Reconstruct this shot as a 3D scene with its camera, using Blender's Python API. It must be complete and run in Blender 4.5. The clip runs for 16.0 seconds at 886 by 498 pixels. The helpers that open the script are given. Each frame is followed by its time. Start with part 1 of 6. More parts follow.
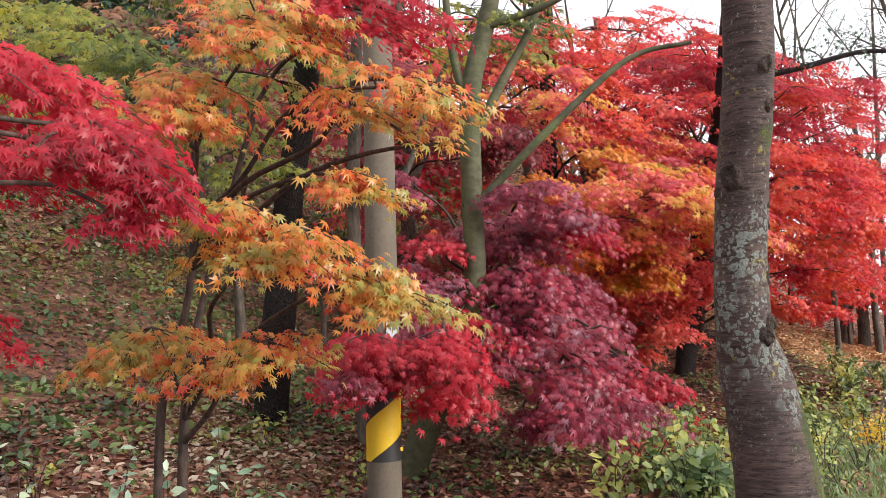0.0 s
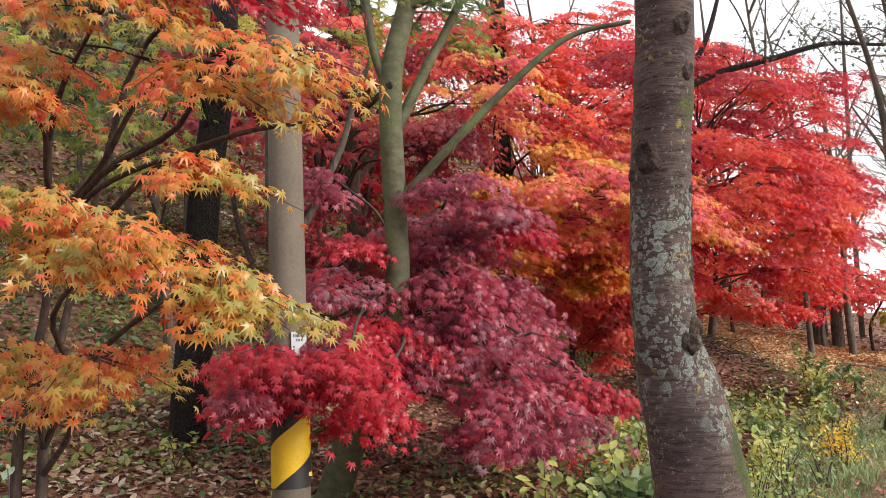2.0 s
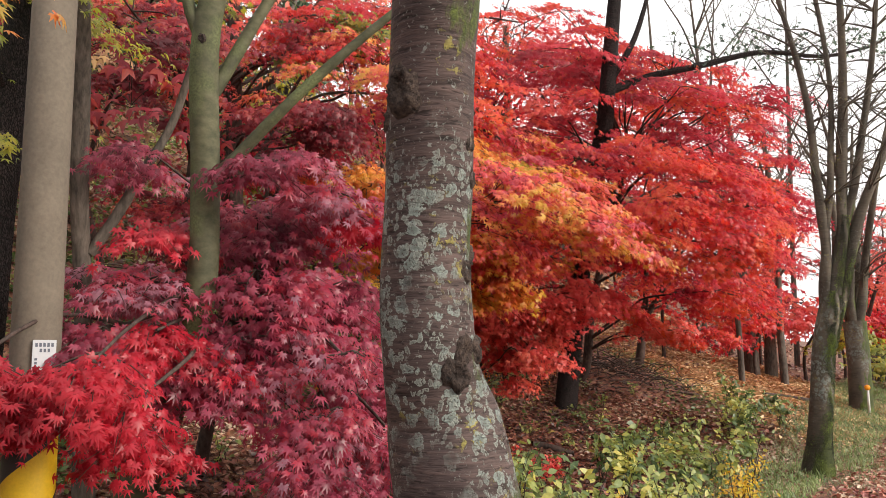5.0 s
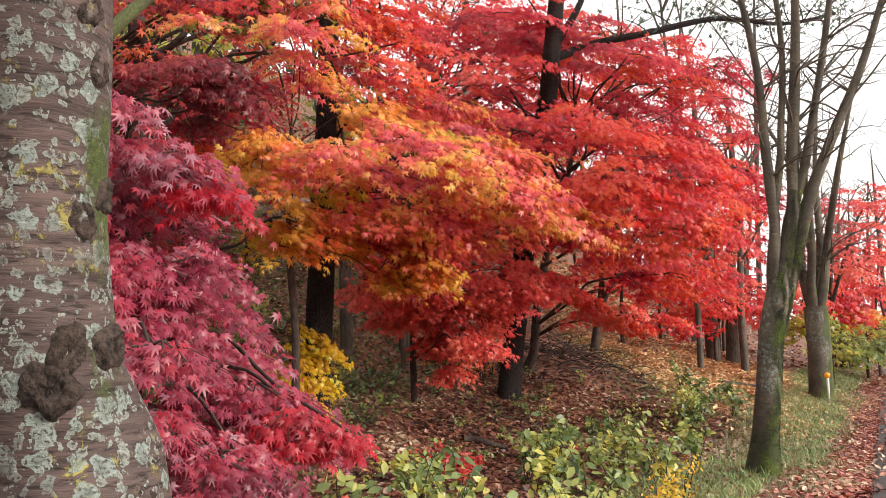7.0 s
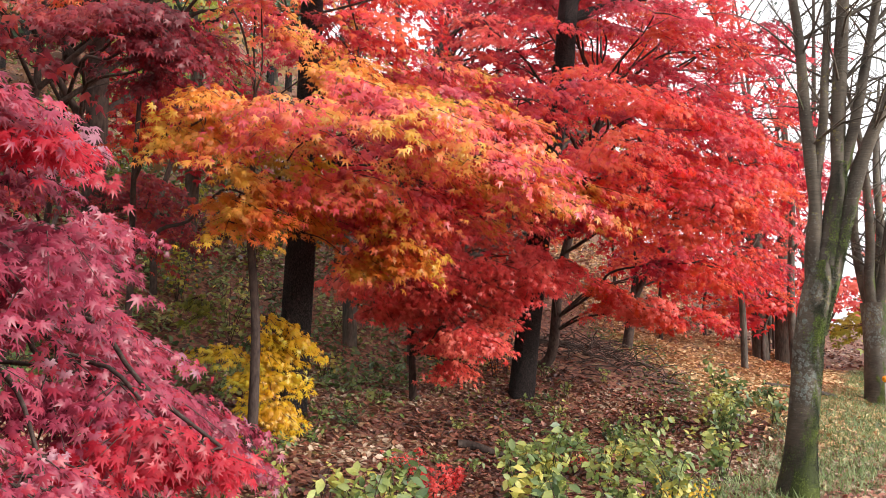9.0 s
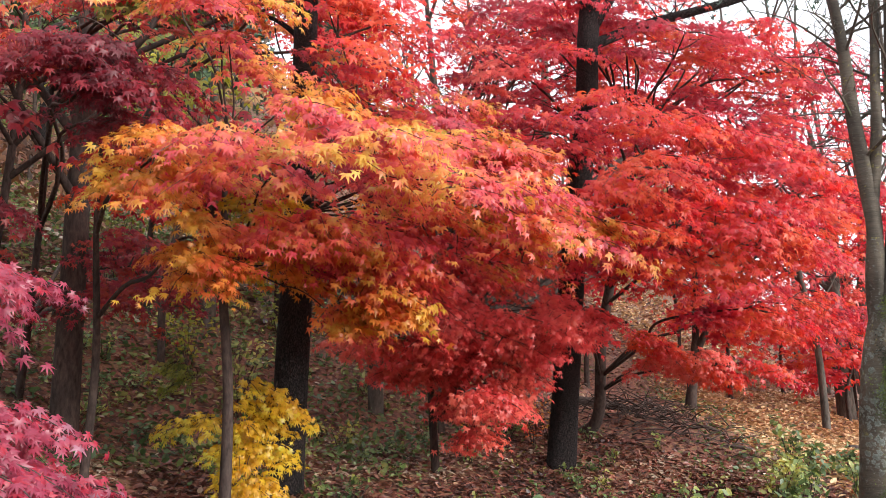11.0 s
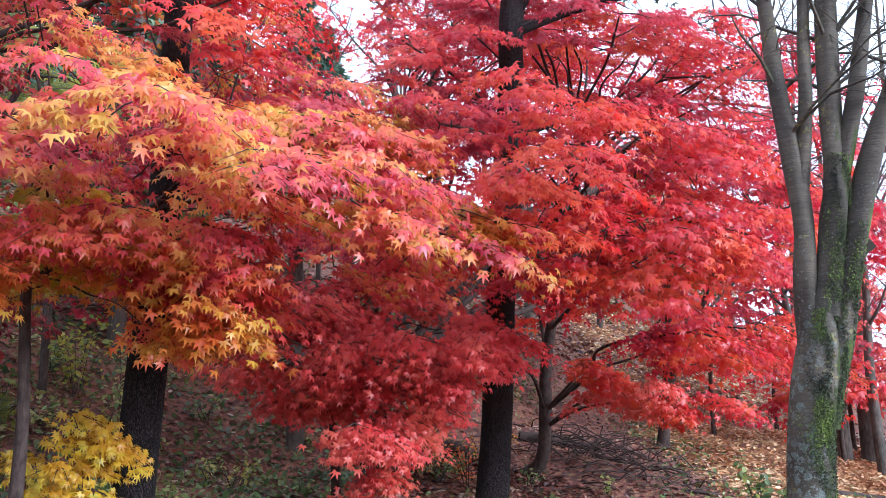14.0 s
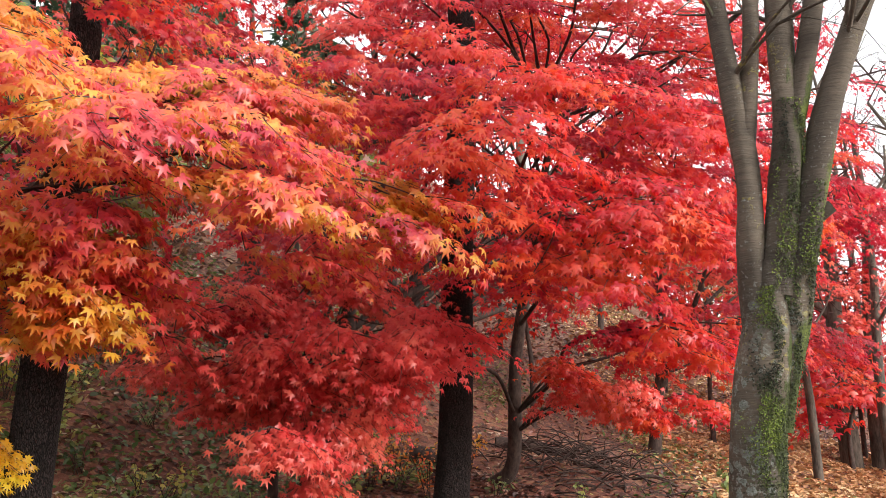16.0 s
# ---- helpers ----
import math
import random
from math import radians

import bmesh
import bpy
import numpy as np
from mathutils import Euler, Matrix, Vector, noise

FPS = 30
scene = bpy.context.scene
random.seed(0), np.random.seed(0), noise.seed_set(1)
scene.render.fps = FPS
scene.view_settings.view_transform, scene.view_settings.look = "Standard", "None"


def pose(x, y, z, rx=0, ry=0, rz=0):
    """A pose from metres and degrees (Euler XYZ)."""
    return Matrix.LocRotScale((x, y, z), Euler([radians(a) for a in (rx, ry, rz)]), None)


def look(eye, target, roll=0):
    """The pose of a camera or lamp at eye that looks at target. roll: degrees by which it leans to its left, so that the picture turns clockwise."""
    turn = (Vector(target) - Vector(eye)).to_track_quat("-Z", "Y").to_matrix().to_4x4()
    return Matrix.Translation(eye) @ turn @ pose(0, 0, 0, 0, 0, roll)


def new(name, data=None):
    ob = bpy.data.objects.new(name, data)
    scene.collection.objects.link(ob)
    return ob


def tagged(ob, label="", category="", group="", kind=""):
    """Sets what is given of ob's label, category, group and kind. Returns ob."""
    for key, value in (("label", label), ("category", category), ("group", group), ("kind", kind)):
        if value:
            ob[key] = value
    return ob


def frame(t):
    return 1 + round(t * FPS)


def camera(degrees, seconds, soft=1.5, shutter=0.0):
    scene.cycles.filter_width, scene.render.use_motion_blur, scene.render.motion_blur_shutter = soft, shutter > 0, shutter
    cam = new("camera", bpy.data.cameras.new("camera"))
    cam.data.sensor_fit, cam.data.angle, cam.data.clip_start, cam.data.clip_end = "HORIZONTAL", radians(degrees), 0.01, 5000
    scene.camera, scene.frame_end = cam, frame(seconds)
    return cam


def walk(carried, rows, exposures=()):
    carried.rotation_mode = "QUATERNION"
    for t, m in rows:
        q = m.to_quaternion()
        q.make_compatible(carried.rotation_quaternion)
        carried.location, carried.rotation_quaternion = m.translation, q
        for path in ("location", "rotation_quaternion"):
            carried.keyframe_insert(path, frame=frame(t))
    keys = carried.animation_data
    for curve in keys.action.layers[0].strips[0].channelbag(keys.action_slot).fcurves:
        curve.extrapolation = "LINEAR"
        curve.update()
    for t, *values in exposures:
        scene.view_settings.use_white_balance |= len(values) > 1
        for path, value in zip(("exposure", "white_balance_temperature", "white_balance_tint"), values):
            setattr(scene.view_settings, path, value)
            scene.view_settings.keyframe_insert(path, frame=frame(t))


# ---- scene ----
cam = camera(57.1, 16.0, soft=0.5)
PATH = [
    (0, (0.107, 0.447, 1.253), (-1.172, 1.97, 1.465), -1.5),
    (0.5, (0.116, 0.676, 1.256), (-1.154, 2.208, 1.451), -0.5),
    (1, (0.109, 0.852, 1.253), (-1.152, 2.39, 1.464), -0.8),
    (1.5, (0.068, 1.076, 1.264), (-1.185, 2.617, 1.495), -1.2),
    (2, (0.08, 1.304, 1.256), (-1.164, 2.853, 1.484), -2.4),
    (2.5, (0.1, 1.51, 1.253), (-1.139, 3.062, 1.493), -2.8),
    (3, (0.096, 1.761, 1.261), (-1.131, 3.317, 1.528), -2.6),
    (3.5, (0.099, 2.048, 1.244), (-1.11, 3.619, 1.51), -1.1),
    (4, (0.102, 2.351, 1.246), (-1.089, 3.937, 1.503), 0.1),
    (4.5, (0.051, 2.627, 1.259), (-1.125, 4.223, 1.521), 0.1),
    (4.7, (0.036, 2.725, 1.261), (-1.132, 4.327, 1.525), -0.2),
    (6.8, (-0.022, 3.941, 1.265), (-1.127, 5.592, 1.492), -0.5),
    (7, (0.047, 4.071, 1.289), (-1.066, 5.718, 1.514), -0.5),
    (7.5, (0.042, 4.411, 1.27), (-1.084, 6.05, 1.488), -0.4),
    (8, (0.005, 4.772, 1.299), (-1.146, 6.392, 1.528), -0.2),
    (8.2, (-0.022, 4.93, 1.325), (-1.19, 6.538, 1.55), -0.1),
    (10.3, (-0.066, 6.322, 1.263), (-1.363, 7.824, 1.507), -0.2),
    (10.5, (-0.079, 6.457, 1.273), (-1.391, 7.94, 1.555), -0.5),
    (11, (-0.138, 6.768, 1.272), (-1.482, 8.204, 1.634), -0.8),
    (11.5, (-0.151, 7.046, 1.27), (-1.505, 8.475, 1.624), -1.1),
    (12, (-0.119, 7.371, 1.289), (-1.48, 8.793, 1.644), -0.4),
    (12.5, (-0.145, 7.696, 1.3), (-1.508, 9.116, 1.653), -0.3),
    (13, (-0.167, 7.998, 1.289), (-1.529, 9.42, 1.639), -0.3),
    (13.5, (-0.133, 8.295, 1.307), (-1.5, 9.713, 1.654), -0.3),
    (14, (-0.15, 8.587, 1.312), (-1.511, 9.986, 1.748), -0.3),
    (14.5, (-0.191, 8.851, 1.306), (-1.547, 10.248, 1.764), -0.3),
    (15, (-0.186, 9.152, 1.291), (-1.546, 10.545, 1.749), -0.2),
    (15.5, (-0.177, 9.399, 1.284), (-1.544, 10.788, 1.734), -0.4),
    (16, (-0.201, 9.698, 1.296), (-1.593, 11.061, 1.746), -0.2),
]
walk(cam, [(t, look(eye, target, roll)) for t, eye, target, roll in PATH],
     [(0, 0.48, 6500, 10), (0.5, 0.53, 6450, 10), (1, 0.63, 5700, 10), (1.5, 0.28, 6800, 10), (2, 0.43, 6700, 10), (2.5, 0.43, 6700, 10), (3, 0.2, 6950, 11), (3.5, 0.1, 7050, 11), (4, 0.3, 6950, 11),
      (4.5, 0.3, 6950, 11), (4.7, 0.32, 6950, 11), (6.8, 0.54, 6950, 10), (7, 0.55, 6950, 10), (7.5, 0.6, 6850, 10), (8, 0.6, 6850, 10), (8.2, 0.65, 6750, 10), (9.6, 0.93, 6200, 9), (10.3, 1.48, 4300, 6),
      (10.5, 1.44, 4300, 6), (11, 0.74, 6200, 8), (11.5, 0.69, 6300, 8), (12, 0.79, 5450, 8), (12.5, 0.77, 4650, 7), (13, 0.79, 5350, 8), (13.5, 0.92, 4950, 8), (14, 0.77, 5050, 8), (14.5, 0.35, 6700, 10),
      (15, 0.5, 6800, 10), (15.5, 0.75, 6650, 10), (16, 0.75, 6600, 10)])

# ---- light ----
SUN_ELEVATION, SUN_AZIMUTH = 20.0, 80.0
world = bpy.data.worlds.new("overcast_sky")
scene.world = world
world.use_nodes = True
wn, wl = world.node_tree.nodes, world.node_tree.links
sky = wn.new("ShaderNodeTexSky")
sky.sky_type, sky.sun_disc = "NISHITA", False
sky.sun_elevation, sky.sun_rotation = radians(SUN_ELEVATION), radians(SUN_AZIMUTH)
sky.dust_density, sky.air_density = 4.0, 1.0
haze = wn.new("ShaderNodeMixRGB")
haze.inputs[0].default_value = 0.86
haze.inputs[2].default_value = (13.0, 13.2, 13.6, 1)
wl.new(sky.outputs[0], haze.inputs[1])
wl.new(haze.outputs[0], wn["Background"].inputs[0])
wn["Background"].inputs[1].default_value = 0.09
sun = new("sun", bpy.data.lights.new("sun", "SUN"))
sun.data.energy, sun.data.angle, sun.data.color = 3.0, radians(25), (1.0, 0.95, 0.88)
a, e = radians(SUN_AZIMUTH), radians(SUN_ELEVATION)
sun.matrix_world = look((0, 0, 0), (-math.sin(a) * math.cos(e), -math.cos(a) * math.cos(e), -math.sin(e)))


# ---- materials ----
def material(name):
    m = bpy.data.materials.new(name)
    m.use_nodes = True
    return m, m.node_tree.nodes, m.node_tree.links, m.node_tree.nodes["Principled BSDF"]


def ramp(nodes, stops):
    r = nodes.new("ShaderNodeValToRGB")
    r.color_ramp.elements[0].position, r.color_ramp.elements[0].color = stops[0][0], (*stops[0][1], 1)
    r.color_ramp.elements[1].position, r.color_ramp.elements[1].color = stops[-1][0], (*stops[-1][1], 1)
    for p, c in stops[1:-1]:
        r.color_ramp.elements.new(p).color = (*c, 1)
    return r


def noise_node(nodes, links, scale, detail=3.0, vector=None, stretch=None, roughness=0.55):
    n = nodes.new("ShaderNodeTexNoise")
    n.inputs["Scale"].default_value, n.inputs["Detail"].default_value = scale, detail
    n.inputs["Roughness"].default_value = roughness
    if vector is None:
        vector = nodes.new("ShaderNodeNewGeometry").outputs["Position"]
    if stretch:
        mp = nodes.new("ShaderNodeMapping")
        mp.inputs["Scale"].default_value = stretch
        links.new(vector, mp.inputs["Vector"])
        vector = mp.outputs[0]
    links.new(vector, n.inputs["Vector"])
    return n


def mix(nodes, links, kind, factor, a, b):
    m = nodes.new("ShaderNodeMixRGB")
    m.blend_type = kind
    for i, v in enumerate((factor, a, b)):
        if isinstance(v, (int, float)):
            m.inputs[i].default_value = v if i == 0 else (v, v, v, 1)
        elif isinstance(v, tuple):
            m.inputs[i].default_value = (*v, 1)
        else:
            links.new(v, m.inputs[i])
    return m.outputs[0]


def bump(nodes, links, height, bsdf, strength=0.5, distance=0.01):
    b = nodes.new("ShaderNodeBump")
    b.inputs["Strength"].default_value, b.inputs["Distance"].default_value = strength, distance
    links.new(height, b.inputs["Height"])
    links.new(b.outputs[0], bsdf.inputs["Normal"])


def leaf_material(name, stops, patch=1.1, spread=0.35, glow=0.62, gloss=0.45):
    """Thin leaves: colour drifts over the crown in patches and from leaf to leaf; light comes through."""
    m, n, l, p = material(name)
    geo = n.new("ShaderNodeNewGeometry")
    big = noise_node(n, l, patch, 2.0)
    r = n.new("ShaderNodeMath")
    r.operation, r.inputs[1].default_value, r.inputs[2].default_value = "MULTIPLY_ADD", spread, -spread / 2
    l.new(geo.outputs["Random Per Island"], r.inputs[0])
    s = n.new("ShaderNodeMath")
    s.operation, s.inputs[1].default_value, s.inputs[2].default_value = "MULTIPLY_ADD", 2.6, -0.8
    l.new(big.outputs[0], s.inputs[0])
    t = n.new("ShaderNodeMath")
    l.new(s.outputs[0], t.inputs[0]), l.new(r.outputs[0], t.inputs[1])
    c = ramp(n, stops)
    l.new(t.outputs[0], c.inputs[0])
    vein = noise_node(n, l, 60.0, 2.0)
    col = mix(n, l, "OVERLAY", 0.25, c.outputs[0], vein.outputs[0])
    l.new(col, p.inputs["Base Color"])
    p.inputs["Roughness"].default_value = gloss
    p.inputs["Specular IOR Level"].default_value = 0.95
    tr = n.new("ShaderNodeBsdfTranslucent")
    l.new(col, tr.inputs[0])
    mx = n.new("ShaderNodeMixShader")
    mx.inputs[0].default_value = glow
    l.new(p.outputs[0], mx.inputs[1]), l.new(tr.outputs[0], mx.inputs[2])
    l.new(mx.outputs[0], n["Material Output"].inputs[0])
    return m


def bark_material(name, dark, light, stretch, scale, depth, moss=None, lichen=None, rough=0.85):
    m, n, l, p = material(name)
    pos = n.new("ShaderNodeTexCoord").outputs["Object"]
    grain = noise_node(n, l, scale, 6.0, pos, stretch, 0.65)
    blot = noise_node(n, l, 2.2, 3.0, pos)
    g = ramp(n, [(0.32, dark), (0.68, light)])
    l.new(grain.outputs[0], g.inputs[0])
    tone = ramp(n, [(0.3, (0.6, 0.6, 0.6)), (0.7, (1.15, 1.1, 1.05))])
    l.new(blot.outputs[0], tone.inputs[0])
    col = mix(n, l, "MULTIPLY", 1.0, g.outputs[0], tone.outputs[0])
    for spot, sc, lo, hi in ((lichen, 9.0, 0.56, 0.62), (moss, 1.6, 0.52, 0.66)):
        if spot:
            k = noise_node(n, l, sc, 5.0, pos)
            kr = ramp(n, [(lo, (0, 0, 0)), (hi, (1, 1, 1))])
            l.new(k.outputs[0], kr.inputs[0])
            fine = noise_node(n, l, 70.0, 2.0, pos)
            fr = ramp(n, [(0.3, tuple(c * 0.55 for c in spot)), (0.7, tuple(min(1, c * 1.3) for c in spot))])
            l.new(fine.outputs[0], fr.inputs[0])
            col = mix(n, l, "MIX", kr.outputs[0], col, fr.outputs[0])
    l.new(col, p.inputs["Base Color"])
    p.inputs["Roughness"].default_value = rough
    p.inputs["Specular IOR Level"].default_value = 0.25
    bump(n, l, grain.outputs[0], p, 0.9, depth)
    return m


def plated_bark(name, crack, plate, ridge):
    """Thick bark in long uneven plates with dark furrows between them."""
    m, n, l, p = material(name)
    pos = n.new("ShaderNodeTexCoord").outputs["Object"]
    warp = noise_node(n, l, 5.0, 3.0, pos)
    bent = n.new("ShaderNodeMixRGB")
    bent.inputs[0].default_value = 0.07
    l.new(pos, bent.inputs[1]), l.new(warp.outputs["Color"], bent.inputs[2])
    mp = n.new("ShaderNodeMapping")
    mp.inputs["Scale"].default_value = (17.0, 17.0, 5.0)
    l.new(bent.outputs[0], mp.inputs["Vector"])
    cell = n.new("ShaderNodeTexVoronoi")
    cell.feature = "DISTANCE_TO_EDGE"
    l.new(mp.outputs[0], cell.inputs["Vector"])
    furrow = ramp(n, [(0.02, (0, 0, 0)), (0.22, (1, 1, 1))])
    l.new(cell.outputs["Distance"], furrow.inputs[0])
    grain = noise_node(n, l, 1.0, 6.0, pos, (40.0, 40.0, 14.0), 0.7)
    tone = ramp(n, [(0.32, plate), (0.68, ridge)])
    l.new(grain.outputs[0], tone.inputs[0])
    col = mix(n, l, "MIX", furrow.outputs[0], crack, tone.outputs[0])
    blot = noise_node(n, l, 2.0, 3.0, pos)
    shade = ramp(n, [(0.3, (0.6, 0.58, 0.6)), (0.7, (1.2, 1.15, 1.15))])
    l.new(blot.outputs[0], shade.inputs[0])
    l.new(mix(n, l, "MULTIPLY", 1.0, col, shade.outputs[0]), p.inputs["Base Color"])
    p.inputs["Roughness"].default_value, p.inputs["Specular IOR Level"].default_value = 0.85, 0.3
    bump(n, l, mix(n, l, "ADD", 0.35, furrow.outputs[0], grain.outputs[0]), p, 1.0, 0.03)
    return m


def plain(name, colour, rough=0.6, metal=0.0, grain=30.0, amount=0.25, relief=0.003):
    m, n, l, p = material(name)
    a = noise_node(n, l, grain, 4.0)
    b = noise_node(n, l, grain / 12, 3.0)
    c = ramp(n, [(0.3, tuple(v * (1 - amount) for v in colour)), (0.7, tuple(min(1, v * (1 + amount)) for v in colour))])
    l.new(mix(n, l, "MIX", 0.5, a.outputs[0], b.outputs[0]), c.inputs[0])
    l.new(c.outputs[0], p.inputs["Base Color"])
    p.inputs["Roughness"].default_value, p.inputs["Metallic"].default_value = rough, metal
    bump(n, l, a.outputs[0], p, 0.4, relief)
    return m


RED = leaf_material("red_leaves", [(0.1, (0.47, 0.010, 0.042)), (0.4, (0.69, 0.022, 0.036)), (0.65, (0.77, 0.055, 0.028)), (0.9, (0.81, 0.125, 0.032))], 0.9, 0.3, 0.57)
CRIMSON = leaf_material("crimson_leaves", [(0.1, (0.40, 0.008, 0.03)), (0.5, (0.63, 0.016, 0.045)), (0.9, (0.72, 0.045, 0.075))], 0.9, 0.35, 0.58)
CORAL = leaf_material("coral_leaves", [(0.1, (0.74, 0.05, 0.055)), (0.5, (0.83, 0.10, 0.085)), (0.9, (0.87, 0.19, 0.12))], 0.9, 0.35, 0.5)
MOSS = leaf_material("moss_tufts", [(0.1, (0.01, 0.014, 0.005)), (0.5, (0.026, 0.036, 0.009)), (0.72, (0.065, 0.095, 0.014)), (0.95, (0.17, 0.23, 0.024))], 3.0, 0.4, 0.15, 0.9)
FLAME = leaf_material("flame_leaves", [(0.05, (0.56, 0.04, 0.075)), (0.35, (0.74, 0.085, 0.085)), (0.55, (0.80, 0.15, 0.075)), (0.72, (0.81, 0.29, 0.06)), (0.95, (0.77, 0.46, 0.07))], 1.7, 0.36, 0.5, 0.42)
ORANGE = leaf_material("orange_leaves", [(0.05, (0.74, 0.09, 0.05)), (0.3, (0.79, 0.22, 0.06)), (0.5, (0.80, 0.36, 0.08)), (0.7, (0.68, 0.43, 0.10)), (0.97, (0.40, 0.38, 0.09))], 2.0, 0.65, 0.57, 0.35)
AMBER = leaf_material("amber_leaves", [(0.1, (0.76, 0.12, 0.04)), (0.5, (0.80, 0.30, 0.04)), (0.9, (0.77, 0.46, 0.05))], 1.6, 0.4, 0.5)
YELLOW = leaf_material("yellow_leaves", [(0.1, (0.70, 0.37, 0.012)), (0.5, (0.74, 0.50, 0.02)), (0.9, (0.54, 0.50, 0.045))], 1.5, 0.4, 0.5)
MAGENTA = leaf_material("magenta_leaves", [(0.05, (0.20, 0.018, 0.045)), (0.3, (0.38, 0.036, 0.085)), (0.55, (0.46, 0.07, 0.13)), (0.72, (0.54, 0.03, 0.065)), (0.95, (0.46, 0.19, 0.26))], 1.5, 0.5, 0.54, 0.42)
PLUM = leaf_material("plum_leaves", [(0.1, (0.18, 0.012, 0.025)), (0.5, (0.36, 0.018, 0.04)), (0.9, (0.5, 0.06, 0.035))], 1.0, 0.5, 0.57)
OLIVE = leaf_material("olive_leaves", [(0.1, (0.10, 0.15, 0.03)), (0.5, (0.30, 0.33, 0.04)), (0.9, (0.5, 0.42, 0.05))], 0.5, 0.5)
RUST = leaf_material("rust_leaves", [(0.1, (0.14, 0.06, 0.03)), (0.5, (0.28, 0.12, 0.05)), (0.9, (0.42, 0.24, 0.08))], 0.4, 0.5, 0.3, 0.7)
PINE = leaf_material("pine_needles", [(0.1, (0.03, 0.07, 0.045)), (0.5, (0.06, 0.12, 0.07)), (0.9, (0.12, 0.18, 0.08))], 0.4, 0.5, 0.2, 0.6)
LITTER = leaf_material("fallen_leaves", [(0.0, (0.05, 0.022, 0.018)), (0.25, (0.15, 0.05, 0.036)), (0.5, (0.25, 0.08, 0.052)), (0.72, (0.30, 0.13, 0.075)), (0.88, (0.34, 0.21, 0.115)), (1.0, (0.50, 0.38, 0.28))], 0.7, 0.95, 0.1, 0.5)
# Tan leaves made paler: the open sky's brightness is put into their colour.
SKYLIT_STRAW = leaf_material("skylit_fallen_leaves", [(0.05, (0.42, 0.18, 0.07)), (0.5, (0.62, 0.36, 0.16)), (0.95, (0.74, 0.54, 0.3))], 0.6, 0.9, 0.1, 0.6)
SHRUB = leaf_material("shrub_leaves", [(0.1, (0.08, 0.14, 0.04)), (0.45, (0.22, 0.29, 0.08)), (0.75, (0.40, 0.43, 0.10)), (0.95, (0.58, 0.52, 0.12))], 1.4, 0.6, 0.4, 0.5)
PALE = leaf_material("pale_green_leaves", [(0.1, (0.12, 0.22, 0.12)), (0.5, (0.30, 0.42, 0.30)), (0.9, (0.5, 0.6, 0.42))], 2.0, 0.6, 0.3, 0.4)
RUSSET = leaf_material("russet_fallen_leaves", [(0.0, (0.12, 0.03, 0.025)), (0.3, (0.30, 0.06, 0.045)), (0.6, (0.42, 0.12, 0.08)), (0.85, (0.46, 0.22, 0.13)), (1.0, (0.55, 0.4, 0.28))], 0.9, 1.0, 0.1, 0.5)
IVY = leaf_material("ground_herbs", [(0.1, (0.05, 0.10, 0.03)), (0.5, (0.13, 0.21, 0.055)), (0.8, (0.24, 0.29, 0.08)), (0.95, (0.36, 0.34, 0.10))], 0.9, 0.6, 0.35, 0.45)
HERB = leaf_material("grass_blades", [(0.1, (0.08, 0.12, 0.045)), (0.5, (0.17, 0.22, 0.09)), (0.9, (0.32, 0.33, 0.17))], 0.7, 0.7, 0.3, 0.5)


